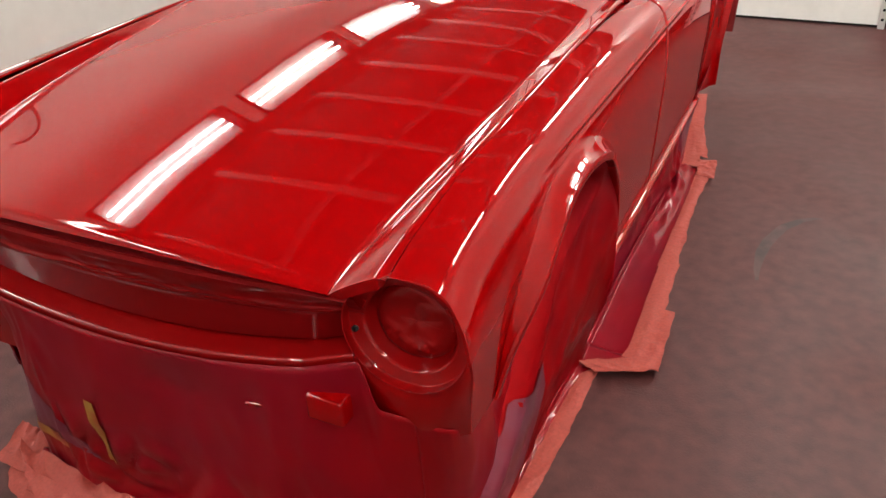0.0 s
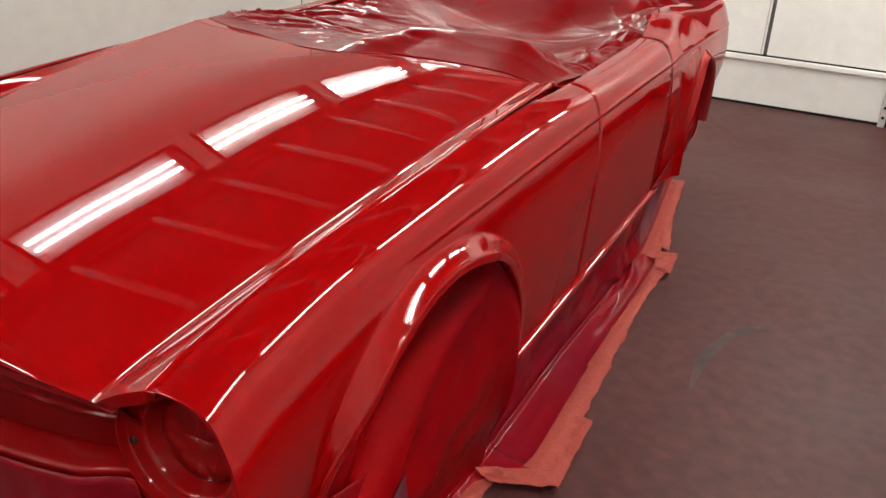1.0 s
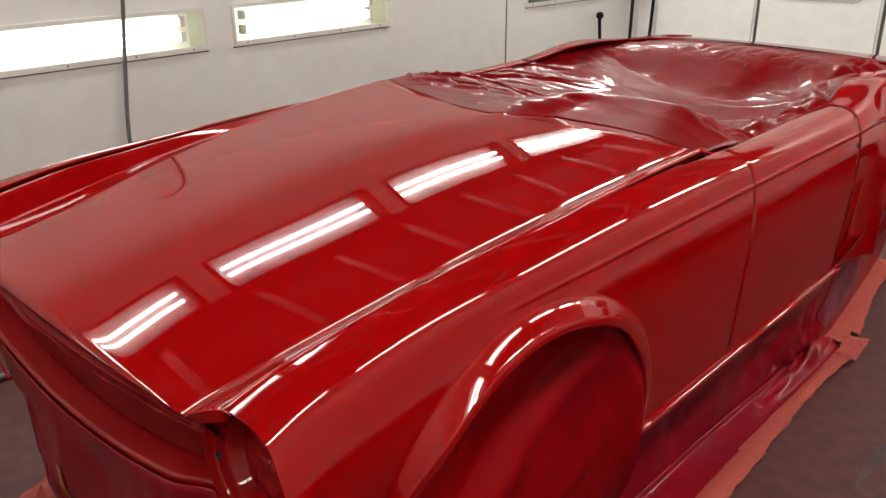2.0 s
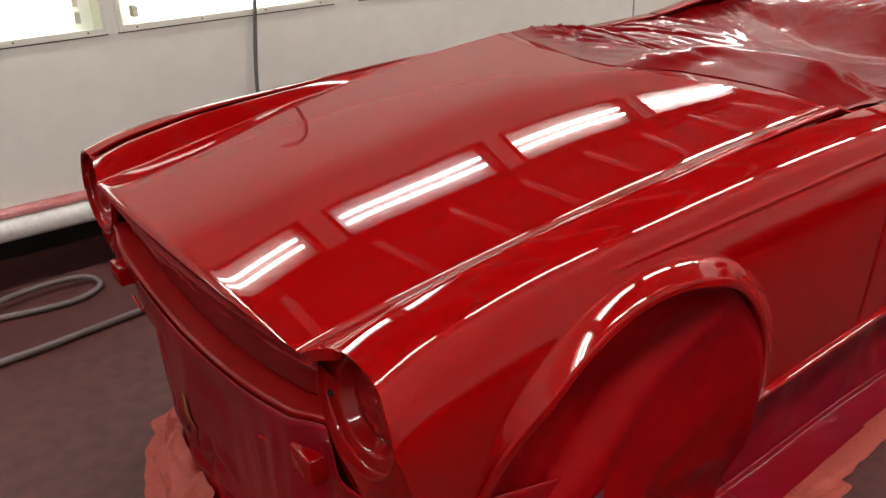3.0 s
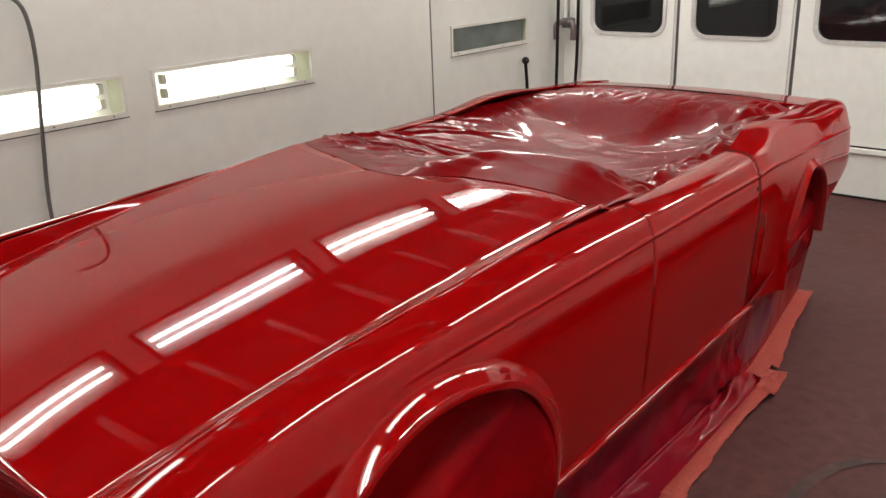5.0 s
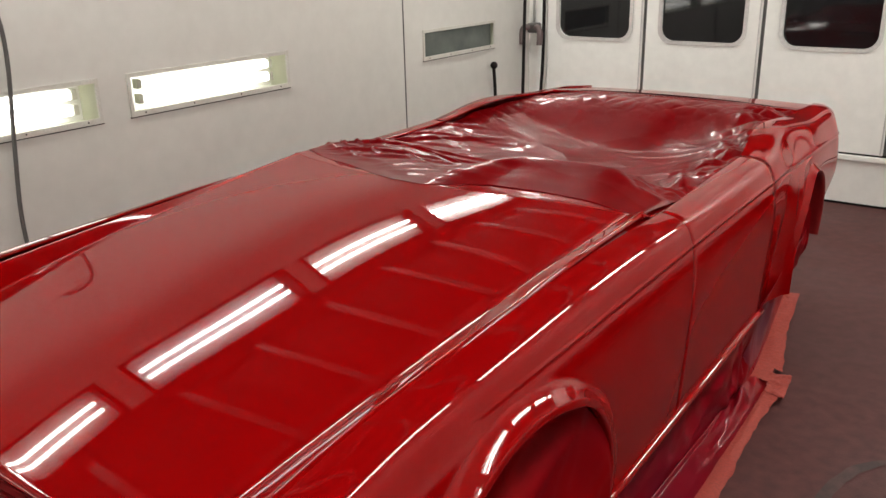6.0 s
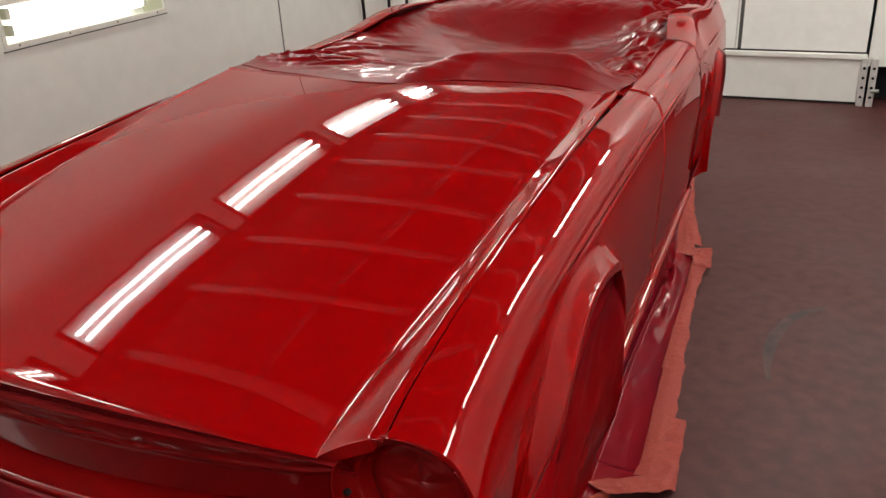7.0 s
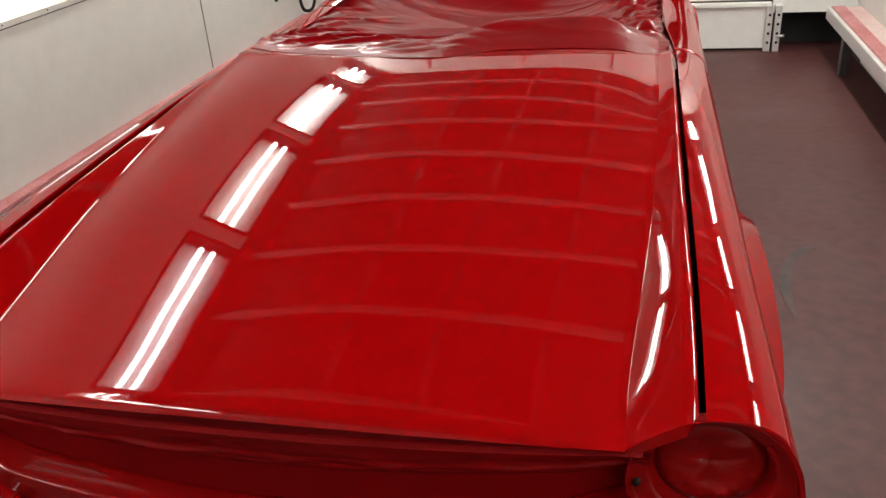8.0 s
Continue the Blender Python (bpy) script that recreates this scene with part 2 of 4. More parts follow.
def light_box(y0, y1, lit):
    t = thing("wall_light" , "recessed wall light box with glowing fluorescent tubes" if lit else "unlit recessed wall light box with grey glass", "light", group="wall light boxes", at=(XL, (y0 + y1) / 2, FZ0))
    h, w = (y1 - y0) / 2, FZ1 - FZ0
    bm = bmesh.new()
    box(bm, -0.13, -0.004, -h, -h + 0.006, 0, w)
    box(bm, -0.13, -0.004, h - 0.006, h, 0, w)
    box(bm, -0.13, -0.004, -h, h, -0.006, 0.0)
    box(bm, -0.13, -0.004, -h, h, w, w + 0.006)
    part("housing", bm, HOUSING, t, smooth=False)
    part("reflector", boxed(-0.14, -0.13, -h, h, 0, w), HOUSING_BACK, t, smooth=False)
    f = 0.02
    bm = bmesh.new()
    box(bm, -0.002, 0.008, -h - 0.004, h + 0.004, -0.004, f)
    box(bm, -0.002, 0.008, -h - 0.004, h + 0.004, w - f * 0.7, w + 0.004)
    box(bm, -0.002, 0.008, -h - 0.004, -h + 0.012, f, w - f * 0.7)
    box(bm, -0.002, 0.008, h - 0.012, h + 0.004, f, w - f * 0.7)
    part("frame", bm, ALU, t, smooth=False)
    # black strip that draws the shadow line under the frame
    part("shadow_strip", boxed(-0.003, 0.004, -h - 0.008, h + 0.008, -0.009, -0.004), BLACK, t, smooth=False)
    for y in (-h * 0.86, -h * 0.3, h * 0.3, h * 0.86):
        bm = bmesh.new()
        bmesh.ops.create_icosphere(bm, subdivisions=1, radius=0.004, matrix=Matrix.Translation((0.009, y, 0.009)))
        part("screw", bm, BLACK, t)
    if lit:
        for z in (w * 0.34, w * 0.70):
            part("tube", tube([(-0.06, -h + 0.10, z), (-0.06, h - 0.10, z)], 0.024, 10, 1), WTUBE, t, "glowing fluorescent tube")
            for s in (-1, 1):
                part("tube_holder", boxed(-0.075, -0.035, s * (h - 0.085) - 0.012, s * (h - 0.085) + 0.012, z - 0.022, z + 0.022, bevel=0.004), HOLDER, t, smooth=False)
    else:
        part("glass", boxed(-0.03, -0.026, -h + 0.006, h - 0.006, 0.001, w - 0.001), OLD_GLASS, t, smooth=False)
    return t


for a, b in FIX:
    light_box(a, b, True)
for a, b in OLD:
    light_box(a, b, False)

# ledge and exhaust slot along the left wall
skirt_left = tagged(thing("trim_left_ledge", "pale metal ledge with pink overspray above a dark exhaust slot", "ledge", kind="structure"))
bm = boxed(XL - 0.06, XL + 0.055, YF, YB, 0.285, 0.308, bevel=0.006)
part("ledge_top", bm, LEDGE, skirt_left, smooth=False)
part("ledge_front", tube([(XL + 0.03, YF, 0.235), (XL + 0.03, YB, 0.235)], 0.048, 16, 2), LEDGE_FRONT, skirt_left)
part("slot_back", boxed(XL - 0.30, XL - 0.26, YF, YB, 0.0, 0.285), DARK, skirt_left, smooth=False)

# right wall with its deep ledge
wall_right = tagged(finish("wall_right", boxed(XR, XR + 0.06, YF, YB, 0.30, HIP_Z), WALL, smooth=False), "off-white sheet metal booth wall above the ledge", "wall", kind="structure")
ledge = tagged(thing("trim_right_ledge", "long low ledge with pink overspray and pale front edge", "ledge", kind="structure"))
part("ledge_top", boxed(1.72, XR + 0.06, YF, YB - 0.12, 0.275, 0.30, bevel=0.005), LEDGE_PALE, ledge, smooth=False)
part("ledge_lip", boxed(1.722, 1.80, YF, YB - 0.125, 0.3002, 0.306, bevel=0.002), LEDGE, ledge, "pink oversprayed lip along the ledge", smooth=False)
part("ledge_front", boxed(1.695, 1.719, YF, YB - 0.12, 0.225, 0.302, bevel=0.008), LEDGE_FRONT, ledge, smooth=False)
for y in (-1.6, 0.0, 1.5, 3.0, 4.5):
    part("leg", boxed(1.71, 1.76, y - 0.035, y + 0.035, 0.0, 0.275, bevel=0.004), CABLE, ledge, "dark metal leg", smooth=False)
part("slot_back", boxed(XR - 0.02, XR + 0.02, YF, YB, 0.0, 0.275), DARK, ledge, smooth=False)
part("slot_rail", boxed(1.80, 1.83, YF, 4.4, 0.10, 0.15), LEDGE_FRONT, ledge, smooth=False)

# rear wall: folding doors with dark windows, a pale foot panel below a rail
wall_back = tagged(thing("wall_back", "row of white folding booth doors with dark windows", "wall", kind="structure"))
SEAMS = [-1.73, -0.965, -0.175, 0.62, 1.38]
WIN_Z0, WIN_Z1 = 0.955, 1.62


def rounded(x0, x1, z0, z1, r, n=6):
    pts = []
    for cx, cz, a in ((x1 - r, z1 - r, 0), (x0 + r, z1 - r, 90), (x0 + r, z0 + r, 180), (x1 - r, z0 + r, 270)):
        for k in range(n + 1):
            q = radians(a + 90 * k / n)
            pts.append((cx + r * math.cos(q), cz + r * math.sin(q)))
    return pts


def ring_wall(bm, outer, inner, y0, y1):
    """A plate with an opening: two loops of equal count, from y0 (front) to y1."""
    n = len(outer)
    lo = [[bm.verts.new((x, y, z)) for x, z in loop] for loop in (outer, inner) for y in (y0, y1)]
    of, ob_, inf, inb = lo
    for k in range(n):
        j = (k + 1) % n
        bm.faces.new((of[k], of[j], inf[j], inf[k]))
        bm.faces.new((ob_[j], ob_[k], inb[k], inb[j]))
        bm.faces.new((inf[k], inf[j], inb[j], inb[k]))
        bm.faces.new((of[j], of[k], ob_[k], ob_[j]))
    return bm


def square_loop(x0, x1, z0, z1, loop, n=6):
    """The rectangle's edge in as many points as the rounded loop, corner for corner."""
    out = []
    for i, (x, z) in enumerate(loop):
        q, k = divmod(i, n + 1)
        cx, cz = ((x1, z1), (x0, z1), (x0, z0), (x1, z0))[q]
        f = k / (n / 2)
        first = (cx, z + (cz - z) * f) if q % 2 == 0 else (x + (cx - x) * f, cz)
        second = (cx + (x - cx) * (f - 1), cz) if q % 2 == 0 else (cx, cz + (z - cz) * (f - 1))
        out.append(first if f <= 1 else second)
    return out


for a, b in zip(SEAMS, SEAMS[1:]):
    c = (a + b) / 2
    w = 0.275
    hole = rounded(c - w, c + w, WIN_Z0, WIN_Z1, 0.085)
    d = thing("door_panel", "white folding door panel with a dark rounded window", "door", group="folding booth doors", kind="structure")
    d.parent = None
    leaf = part("leaf", ring_wall(bmesh.new(), square_loop(a + 0.012, b - 0.012, 0.33, 2.46, hole), hole, YB, YB + 0.045), DOORW, d, smooth=False)
    seal = ring_wall(bmesh.new(), rounded(c - w - 0.022, c + w + 0.022, WIN_Z0 - 0.022, WIN_Z1 + 0.022, 0.1), rounded(c - w + 0.002, c + w - 0.002, WIN_Z0 + 0.002, WIN_Z1 - 0.002, 0.083), YB - 0.008, YB + 0.002)
    part("window_seal", seal, LEDGE_FRONT, d, "pale window seal with a pinkish edge", smooth=False)
    part("pane", boxed(c - w - 0.01, c + w + 0.01, YB + 0.018, YB + 0.024, WIN_Z0 - 0.01, WIN_Z1 + 0.01), PANE, d, "dark window pane", smooth=False)
for x in SEAMS[1:-1]:
    part("joint_strip", boxed(x - 0.011, x + 0.011, YB + 0.006, YB + 0.03, 0.33, 2.46), CABLE, wall_back, "grey joint between door leaves", smooth=False)
    part("joint_edge", boxed(x - 0.028, x - 0.020, YB - 0.006, YB, 0.33, 2.46), LEDGE_FRONT, wall_back, smooth=False)
part("header", boxed(XL - 0.06, XR + 0.06, YB, YB + 0.05, 2.46, ZC), DOORW, wall_back, smooth=False)
part("post", boxed(XL - 0.06, SEAMS[0] + 0.008, YB, YB + 0.05, 0.0, 2.46), DOORW, wall_back, smooth=False)
part("side_panel", boxed(SEAMS[-1] + 0.008, XR + 0.06, YB, YB + 0.05, 0.245, 2.46), DOORW, wall_back, smooth=False)
part("rail", boxed(SEAMS[0], SEAMS[-1], YB - 0.02, YB + 0.03, 0.285, 0.318, bevel=0.006), DOORW, wall_back, smooth=False)
part("rail_gap", boxed(SEAMS[0], SEAMS[-1], YB + 0.004, YB + 0.04, 0.318, 0.332), BLACK, wall_back, smooth=False)
part("foot_panel", boxed(SEAMS[0], SEAMS[-1] - 0.02, YB + 0.005, YB + 0.04, 0.014, 0.285), DOORW, wall_back, smooth=False)
part("foot_seal", boxed(SEAMS[0], SEAMS[-1] - 0.02, YB + 0.0, YB + 0.03, 0.0, 0.014), BLACK, wall_back, smooth=False)
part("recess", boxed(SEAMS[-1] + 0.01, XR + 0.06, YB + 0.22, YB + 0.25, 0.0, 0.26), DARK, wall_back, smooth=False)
bracket = tagged(thing("trim_bracket", "pale perforated steel hinge bracket at the door foot", "bracket", kind="structure"))
for x in (1.37, 1.425):
    part("plate", boxed(x - 0.02, x + 0.02, YB - 0.045, YB - 0.002, 0.0, 0.30, bevel=0.004), LEDGE_FRONT, bracket, smooth=False)
    for z in (0.06, 0.12, 0.18, 0.24):
        bm = bmesh.new()
        bmesh.ops.create_cone(bm, cap_ends=True, segments=10, radius1=0.009, radius2=0.009, depth=0.006, matrix=Matrix.Translation((x, YB - 0.046, z)) @ Matrix.Rotation(radians(90), 4, "X"))
        part("hole", bm, BLACK, bracket, smooth=False)
part("bolt", tube([(1.425, YB - 0.05, 0.10), (1.47, YB - 0.05, 0.105)], 0.01, 8, 2), STEEL, bracket)

# unseen wall added to close the booth, greyed so the nose reflects less light
wall_front = tagged(finish("wall_front", boxed(XL - 0.06, XR + 0.06, YF - 0.06, YF, 0.0, ZC), WALL_DARK, smooth=False), "unseen closing wall at the entrance end, greyed to dim the nose's reflections", "wall", kind="structure")

# ceiling: filter fields between pale bars
bm = boxed(XL + HIP_X, XR - HIP_X, YF, YB, ZC + 0.02, ZC + 0.06)
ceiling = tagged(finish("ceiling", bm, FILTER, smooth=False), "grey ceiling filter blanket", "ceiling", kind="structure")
bars = tagged(thing("trim_ceiling_grid", "white metal bars between ceiling filters", "ceiling grid", kind="structure"))
for i in range(14):
    y = -2.04 + 0.51 * i
    part("cross_bar", boxed(XL + HIP_X, XR - HIP_X, y - 0.02, y + 0.02, ZC - 0.012, ZC + 0.018), GRID, bars, smooth=False)
for x in (XL + HIP_X + 0.02, -0.48, 0.0, 0.53, XR - HIP_X - 0.02):
    part("long_bar", boxed(x - 0.02, x + 0.02, YF, YB, ZC - 0.004, ZC + 0.017), GRID_LONG, bars, smooth=False)

# slanted light panels along both sides
# last pair is an added fixture that brightens the rear wall
HIP = [(-2.50, -1.45), (-1.35, -0.30), (-0.25, 0.80), (0.94, 2.05), (2.18, 3.22), (3.33, 4.40), (4.50, 5.06)]


def hip(side):
    wx = XL if side < 0 else XR
    a = Vector((wx, 0, HIP_Z))
    b = Vector((wx - side * HIP_X, 0, ZC))
    mid, along = Vector((wx - side * 0.335, 0, 2.339)), (b - a).normalized()
    out = Vector((-side * along.z, 0, side * along.x)) if side < 0 else Vector((-along.z, 0, along.x))
    if out.z > 0:
        out = -out
    down, up = (a - mid).length, (b - mid).length
    strip = thing("wall_light_cove", "slanted pale cove between wall and ceiling", "wall", kind="structure")

    def plate(y0, y1, s0, s1, d0, d1):
        bm = bmesh.new()
        c = [mid + along * s + out * d + Vector((0, y, 0)) for y in (y0, y1) for s in (s0, s1) for d in (d0, d1)]
        v = [bm.verts.new(p) for p in c]
        for f in ((0, 1, 3, 2), (4, 6, 7, 5), (0, 4, 5, 1), (2, 3, 7, 6), (0, 2, 6, 4), (1, 5, 7, 3)):
            bm.faces.new([v[i] for i in f])
        bmesh.ops.recalc_face_normals(bm, faces=bm.faces[:])
        return bm
    w = 0.172
    part("cove_low", plate(YF, YB, -down, -w, -0.03, 0.0), WALL, strip, smooth=False)
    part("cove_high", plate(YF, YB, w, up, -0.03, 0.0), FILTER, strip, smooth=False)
    ends = [YF] + [e for p in HIP for e in p] + [YB]
    for i in range(0, len(ends), 2):
        part("cove_between", plate(ends[i], ends[i + 1], -w, w, -0.03, 0.0), WALL, strip, smooth=False)
    for y0, y1 in HIP:
        t = thing("ceiling_light", "slanted twin-tube booth light with a lit white trough", "light", group="slanted booth lights")
        part("trough", plate(y0, y1, -w, w, -0.115, -0.095), PANEL, t, "lit white trough", smooth=False)
        bm = plate(y0, y0 + 0.025, -w, w, -0.095, 0.006)
        part("frame_end", bm, BLACK, t, smooth=False)
        part("frame_end", plate(y1 - 0.025, y1, -w, w, -0.095, 0.006), BLACK, t, smooth=False)
        part("frame_side", plate(y0, y1, -w, -w + 0.012, -0.095, 0.006), BLACK, t, smooth=False)
        part("frame_side", plate(y0, y1, w - 0.012, w, -0.095, 0.006), BLACK, t, smooth=False)
        for s in (-0.04, 0.04):
            p = mid + along * s + out * -0.045
            part("tube", tube([p + Vector((0, y0 + 0.07, 0)), p + Vector((0, y1 - 0.07, 0))], 0.017, 8, 1), TUBE_RIGHT if side > 0 and y0 < 3 else TUBE_REAR if y0 > 3 else TUBE_FRONT if y0 < -1 else (TUBE_COOL if 0.9 < y0 < 2 else TUBE), t, "glowing fluorescent tube")


hip(-1)
hip(1)

# cables and gear on the left wall and in the far corner
c = tagged(thing("hanging_cable", "dark grey cable hanging down the wall", "cable"))
part("cable_line", tube([(XL + 0.02, 0.99, 1.43), (XL + 0.035, 1.015, 1.455), (XL + 0.045, 1.08, 1.46), (XL + 0.05, 1.135, 1.40), (XL + 0.04, 1.15, 1.22), (XL + 0.03, 1.12, 0.9), (XL + 0.035, 1.09, 0.6), (XL + 0.07, 1.085, 0.31)], 0.0085, 8), CABLE, c)
c = tagged(thing("air_hose", "black air hose looped down the far corner", "hose"))
part("hose_line", tube([(-1.80, 4.92, 2.0), (-1.79, 4.90, 1.4), (-1.80, 4.90, 0.8), (-1.80, 4.9, 0.45), (-1.78, 4.95, 0.36), (-1.74, 5.02, 0.42), (-1.725, 5.05, 0.8), (-1.72, 5.05, 1.4), (-1.72, 5.06, 2.0)], 0.012, 8), BLACK, c)
c = tagged(thing("filter_regulator", "dark air regulator hanging in the corner", "regulator"))
part("body", boxed(-1.83, -1.75, 4.99, 5.07, 0.98, 1.05, bevel=0.012), CABLE, c)
for dx in (-0.06, 0.075):
    part("arm", tube([(-1.79, 5.03, 1.01), (-1.79 + dx * 0.8, 4.98, 1.02), (-1.79 + dx * 1.1, 4.97, 0.98), (-1.79 + dx * 1.05, 4.97, 0.90)], 0.022, 8), HOSE, c, "grey moulded arm")
part("stem", tube([(-1.79, 5.03, 1.04), (-1.79, 5.03, 1.35)], 0.01, 8, 2), STEEL, c)
c = tagged(thing("door_lever", "black lever with a round knob on the wall", "lever"))
part("shaft", tube([(XL + 0.02, 4.60, 0.50), (XL + 0.04, 4.56, 0.66), (XL + 0.05, 4.53, 0.79)], 0.012, 8), BLACK, c)
bm = bmesh.new()
bmesh.ops.create_uvsphere(bm, u_segments=14, v_segments=8, radius=0.026, matrix=Matrix.Translation((XL + 0.052, 4.53, 0.80)))
part("knob", bm, BLACK, c)

# hose and marks on the floor
c = tagged(thing("floor_hose", "long grey hose looped on the floor by the wall", "hose"))
part("hose_line", tube([(-1.20, 0.75, 0.014), (-1.23, 0.5, 0.014), (-1.27, 0.32, 0.014), (-1.25, 0.1, 0.014), (-1.22, -0.2, 0.014), (-1.22, -0.8, 0.014)], 0.013, 10), HOSE, c)
part("hose_loop", tube([(-1.75, -0.9, 0.014), (-1.6, -0.35, 0.014), (-1.52, 0.02, 0.014), (-1.53, 0.15, 0.014), (-1.60, 0.22, 0.016), (-1.68, 0.16, 0.03), (-1.66, -0.1, 0.035), (-1.52, -0.5, 0.02)], 0.012, 10), HOSE, c)


def arc_mark(u, v):
    a = radians(200 - 104 * u)
    w = (v - 0.5) * 0.042 * math.sin(math.pi * min(max(u, 0.04), 0.96)) ** 0.6 + 0.006 * noise.noise(Vector((u * 9, v * 3, 1)))
    return (1.25 + (0.195 + w) * math.cos(a), 1.80 + (0.40 + w) * math.sin(a), 0.004)


tagged(finish("tyre_mark", sheet(arc_mark, lin(0, 1, 30), lin(0, 1, 4)), GRATE), "curved dark rubber scuff on the floor", "scuff", kind="stuff")

# ---- the car: an open two-seater shell, freshly painted, nose towards the viewer's start ----
car = tagged(thing("sports_car", "freshly painted glossy red open sports car body, masked with film", "car"))
GAP_X = 0.622
crease_x = curve1((0.03, 0.13, 0.22, 0.35, 0.52, 0.76, 0.97, 1.2, 1.43), (0.525, 0.526, 0.532, 0.543, 0.556, 0.567, 0.574, 0.579, 0.582))
crease_z = curve1((0.03, 0.13, 0.22, 0.35, 0.52, 0.76, 0.97, 1.2, 1.43), (0.781, 0.796, 0.812, 0.835, 0.860, 0.889, 0.912, 0.934, 0.953))
gap_z = curve1((0.05, 0.13, 0.2, 0.31, 0.43, 0.6, 0.9, 1.2, 1.53), (0.820, 0.846, 0.860, 0.878, 0.889, 0.900, 0.914, 0.924, 0.918))
crown = curve1((0.0, 0.12, 0.3, 0.55, 0.71, 0.87, 1.02, 1.18, 1.4), (0.0353, 0.0389, 0.0384, 0.0341, 0.0330, 0.0317, 0.0294, 0.0253, 0.0160))
swell = curve1((0.0, 0.12, 0.3, 0.55, 0.85, 1.4), (-0.0007, 0.0003, -0.0009, 0.0007, 0.0021, 0.0013))


def lip_y(x):
    return 0.03 - 0.03 * (1 - min(abs(x) / 0.525, 1) ** 2)


def bonnet_end(x):
    return 1.30 + 0.13 * (abs(x) / 0.6) ** 2


def sink(y):
    """How far the bonnet's rear corners roll down towards the wings."""
    return max(0, crease_z(y) + swell(y) - gap_z(y) + 0.006) * 0.55 * step(0.70, 1.10, y)


def bonnet_point(u, v):
    """u from -1 to 1 across, v from 0 to 1 towards the windscreen."""
    a = abs(u)
    s = 1 if u >= 0 else -1
    inner = 0.84
    y0 = 0.03
    if a <= inner:
        f = a / inner
        x = f * 0.525
        ya, yb = lip_y(x), bonnet_end(f * 0.6)
        y = ya + (yb - ya) * v
        yy = max(y, 0.03)
        xx = f * crease_x(yy)
        zk = crease_z(yy)
        z = zk + swell(max(y, 0)) + crown(max(y, 0)) * (1 - f ** 1.831) - max(0, 0.03 - y) * 0.12
        z -= (0.004 + 0.010 * (1 - f * f)) * math.exp(-(y - ya) / 0.005)
        z -= sink(yy) * f ** 5 if s > 0 else 0.0
        return Vector((s * xx, y, z))
    f = (a - inner) / (1 - inner)
    y = 0.03 + 0.022 * f + (bonnet_end(0.6) + 0.02 * f - 0.03 - 0.022 * f) * v
    x0, z0 = crease_x(y), crease_z(y) + swell(y) - (sink(y) if s > 0 else 0.0)
    z0 -= 0.004 * math.exp(-(y - 0.03) / 0.005)
    x1, z1 = GAP_X - 0.004, gap_z(max(y, 0.05))
    # a flat facet from the crease up to the gap, its upper edge rounded off
    g = f + 0.25 * f * (1 - f)
    if s > 0:
        z1 += 0.5 * (abs(z0 + 0.009 - z1) + z0 + 0.009 - z1)
    else:
        g += (f ** 4 - g) * step(0.75, 1.1, y)
    z = z0 + (z1 - z0) * g - 0.009 * max(0, (f - 0.78) / 0.22) ** 2
    return Vector((s * (x0 + (x1 - x0) * f), y, z))


us = lin(-1, -0.84, 31)[:-1] + lin(-0.84, 0.84, 61) + lin(0.84, 1, 31)[1:]
vs = [0, 0.002, 0.005, 0.008, 0.012, 0.018, 0.026] + lin(0.036, 1, 90)
bonnet = solid(part("bonnet", sheet(bonnet_point, us, vs), RED, car), 0.020)
bonnet.modifiers["thickness"].use_rim = True

# wings: sections from the bonnet gap over the crest down the flank
STATIONS = (0.05, 0.12, 0.2, 0.35, 0.55, 0.8, 1.2, 1.53, 1.9, 2.27)
SECTION = (
    ((0.626, 0.822), (0.626, 0.845), (0.626, 0.861), (0.626, 0.884), (0.626, 0.898), (0.626, 0.911), (0.626, 0.924), (0.626, 0.918), (0.605, 0.911), (0.600, 0.915)),
    ((0.708, 0.822), (0.704, 0.845), (0.703, 0.860), (0.701, 0.876), (0.700, 0.886), (0.699, 0.893), (0.697, 0.902), (0.694, 0.904), (0.688, 0.906), (0.683, 0.914)),
    ((0.745, 0.762), (0.737, 0.788), (0.731, 0.805), (0.723, 0.822), (0.719, 0.832), (0.717, 0.834), (0.717, 0.838), (0.718, 0.842), (0.718, 0.845), (0.718, 0.845)),
    ((0.757, 0.712), (0.748, 0.738), (0.741, 0.763), (0.731, 0.793), (0.725, 0.806), (0.722, 0.808), (0.722, 0.805), (0.724, 0.800), (0.725, 0.800), (0.725, 0.800)),
    ((0.744, 0.600), (0.741, 0.600), (0.738, 0.600), (0.730, 0.600), (0.727, 0.600), (0.723, 0.600), (0.723, 0.600), (0.723, 0.600), (0.723, 0.600), (0.723, 0.600)),
    ((0.715, 0.400), (0.715, 0.400), (0.715, 0.400), (0.715, 0.380), (0.718, 0.350), (0.712, 0.345), (0.707, 0.340), (0.707, 0.340), (0.707, 0.340), (0.707, 0.340)),
)
SX = [curve1(STATIONS, [p[0] for p in row]) for row in SECTION]
SZ = [curve1(STATIONS, [p[1] for p in row]) for row in SECTION]


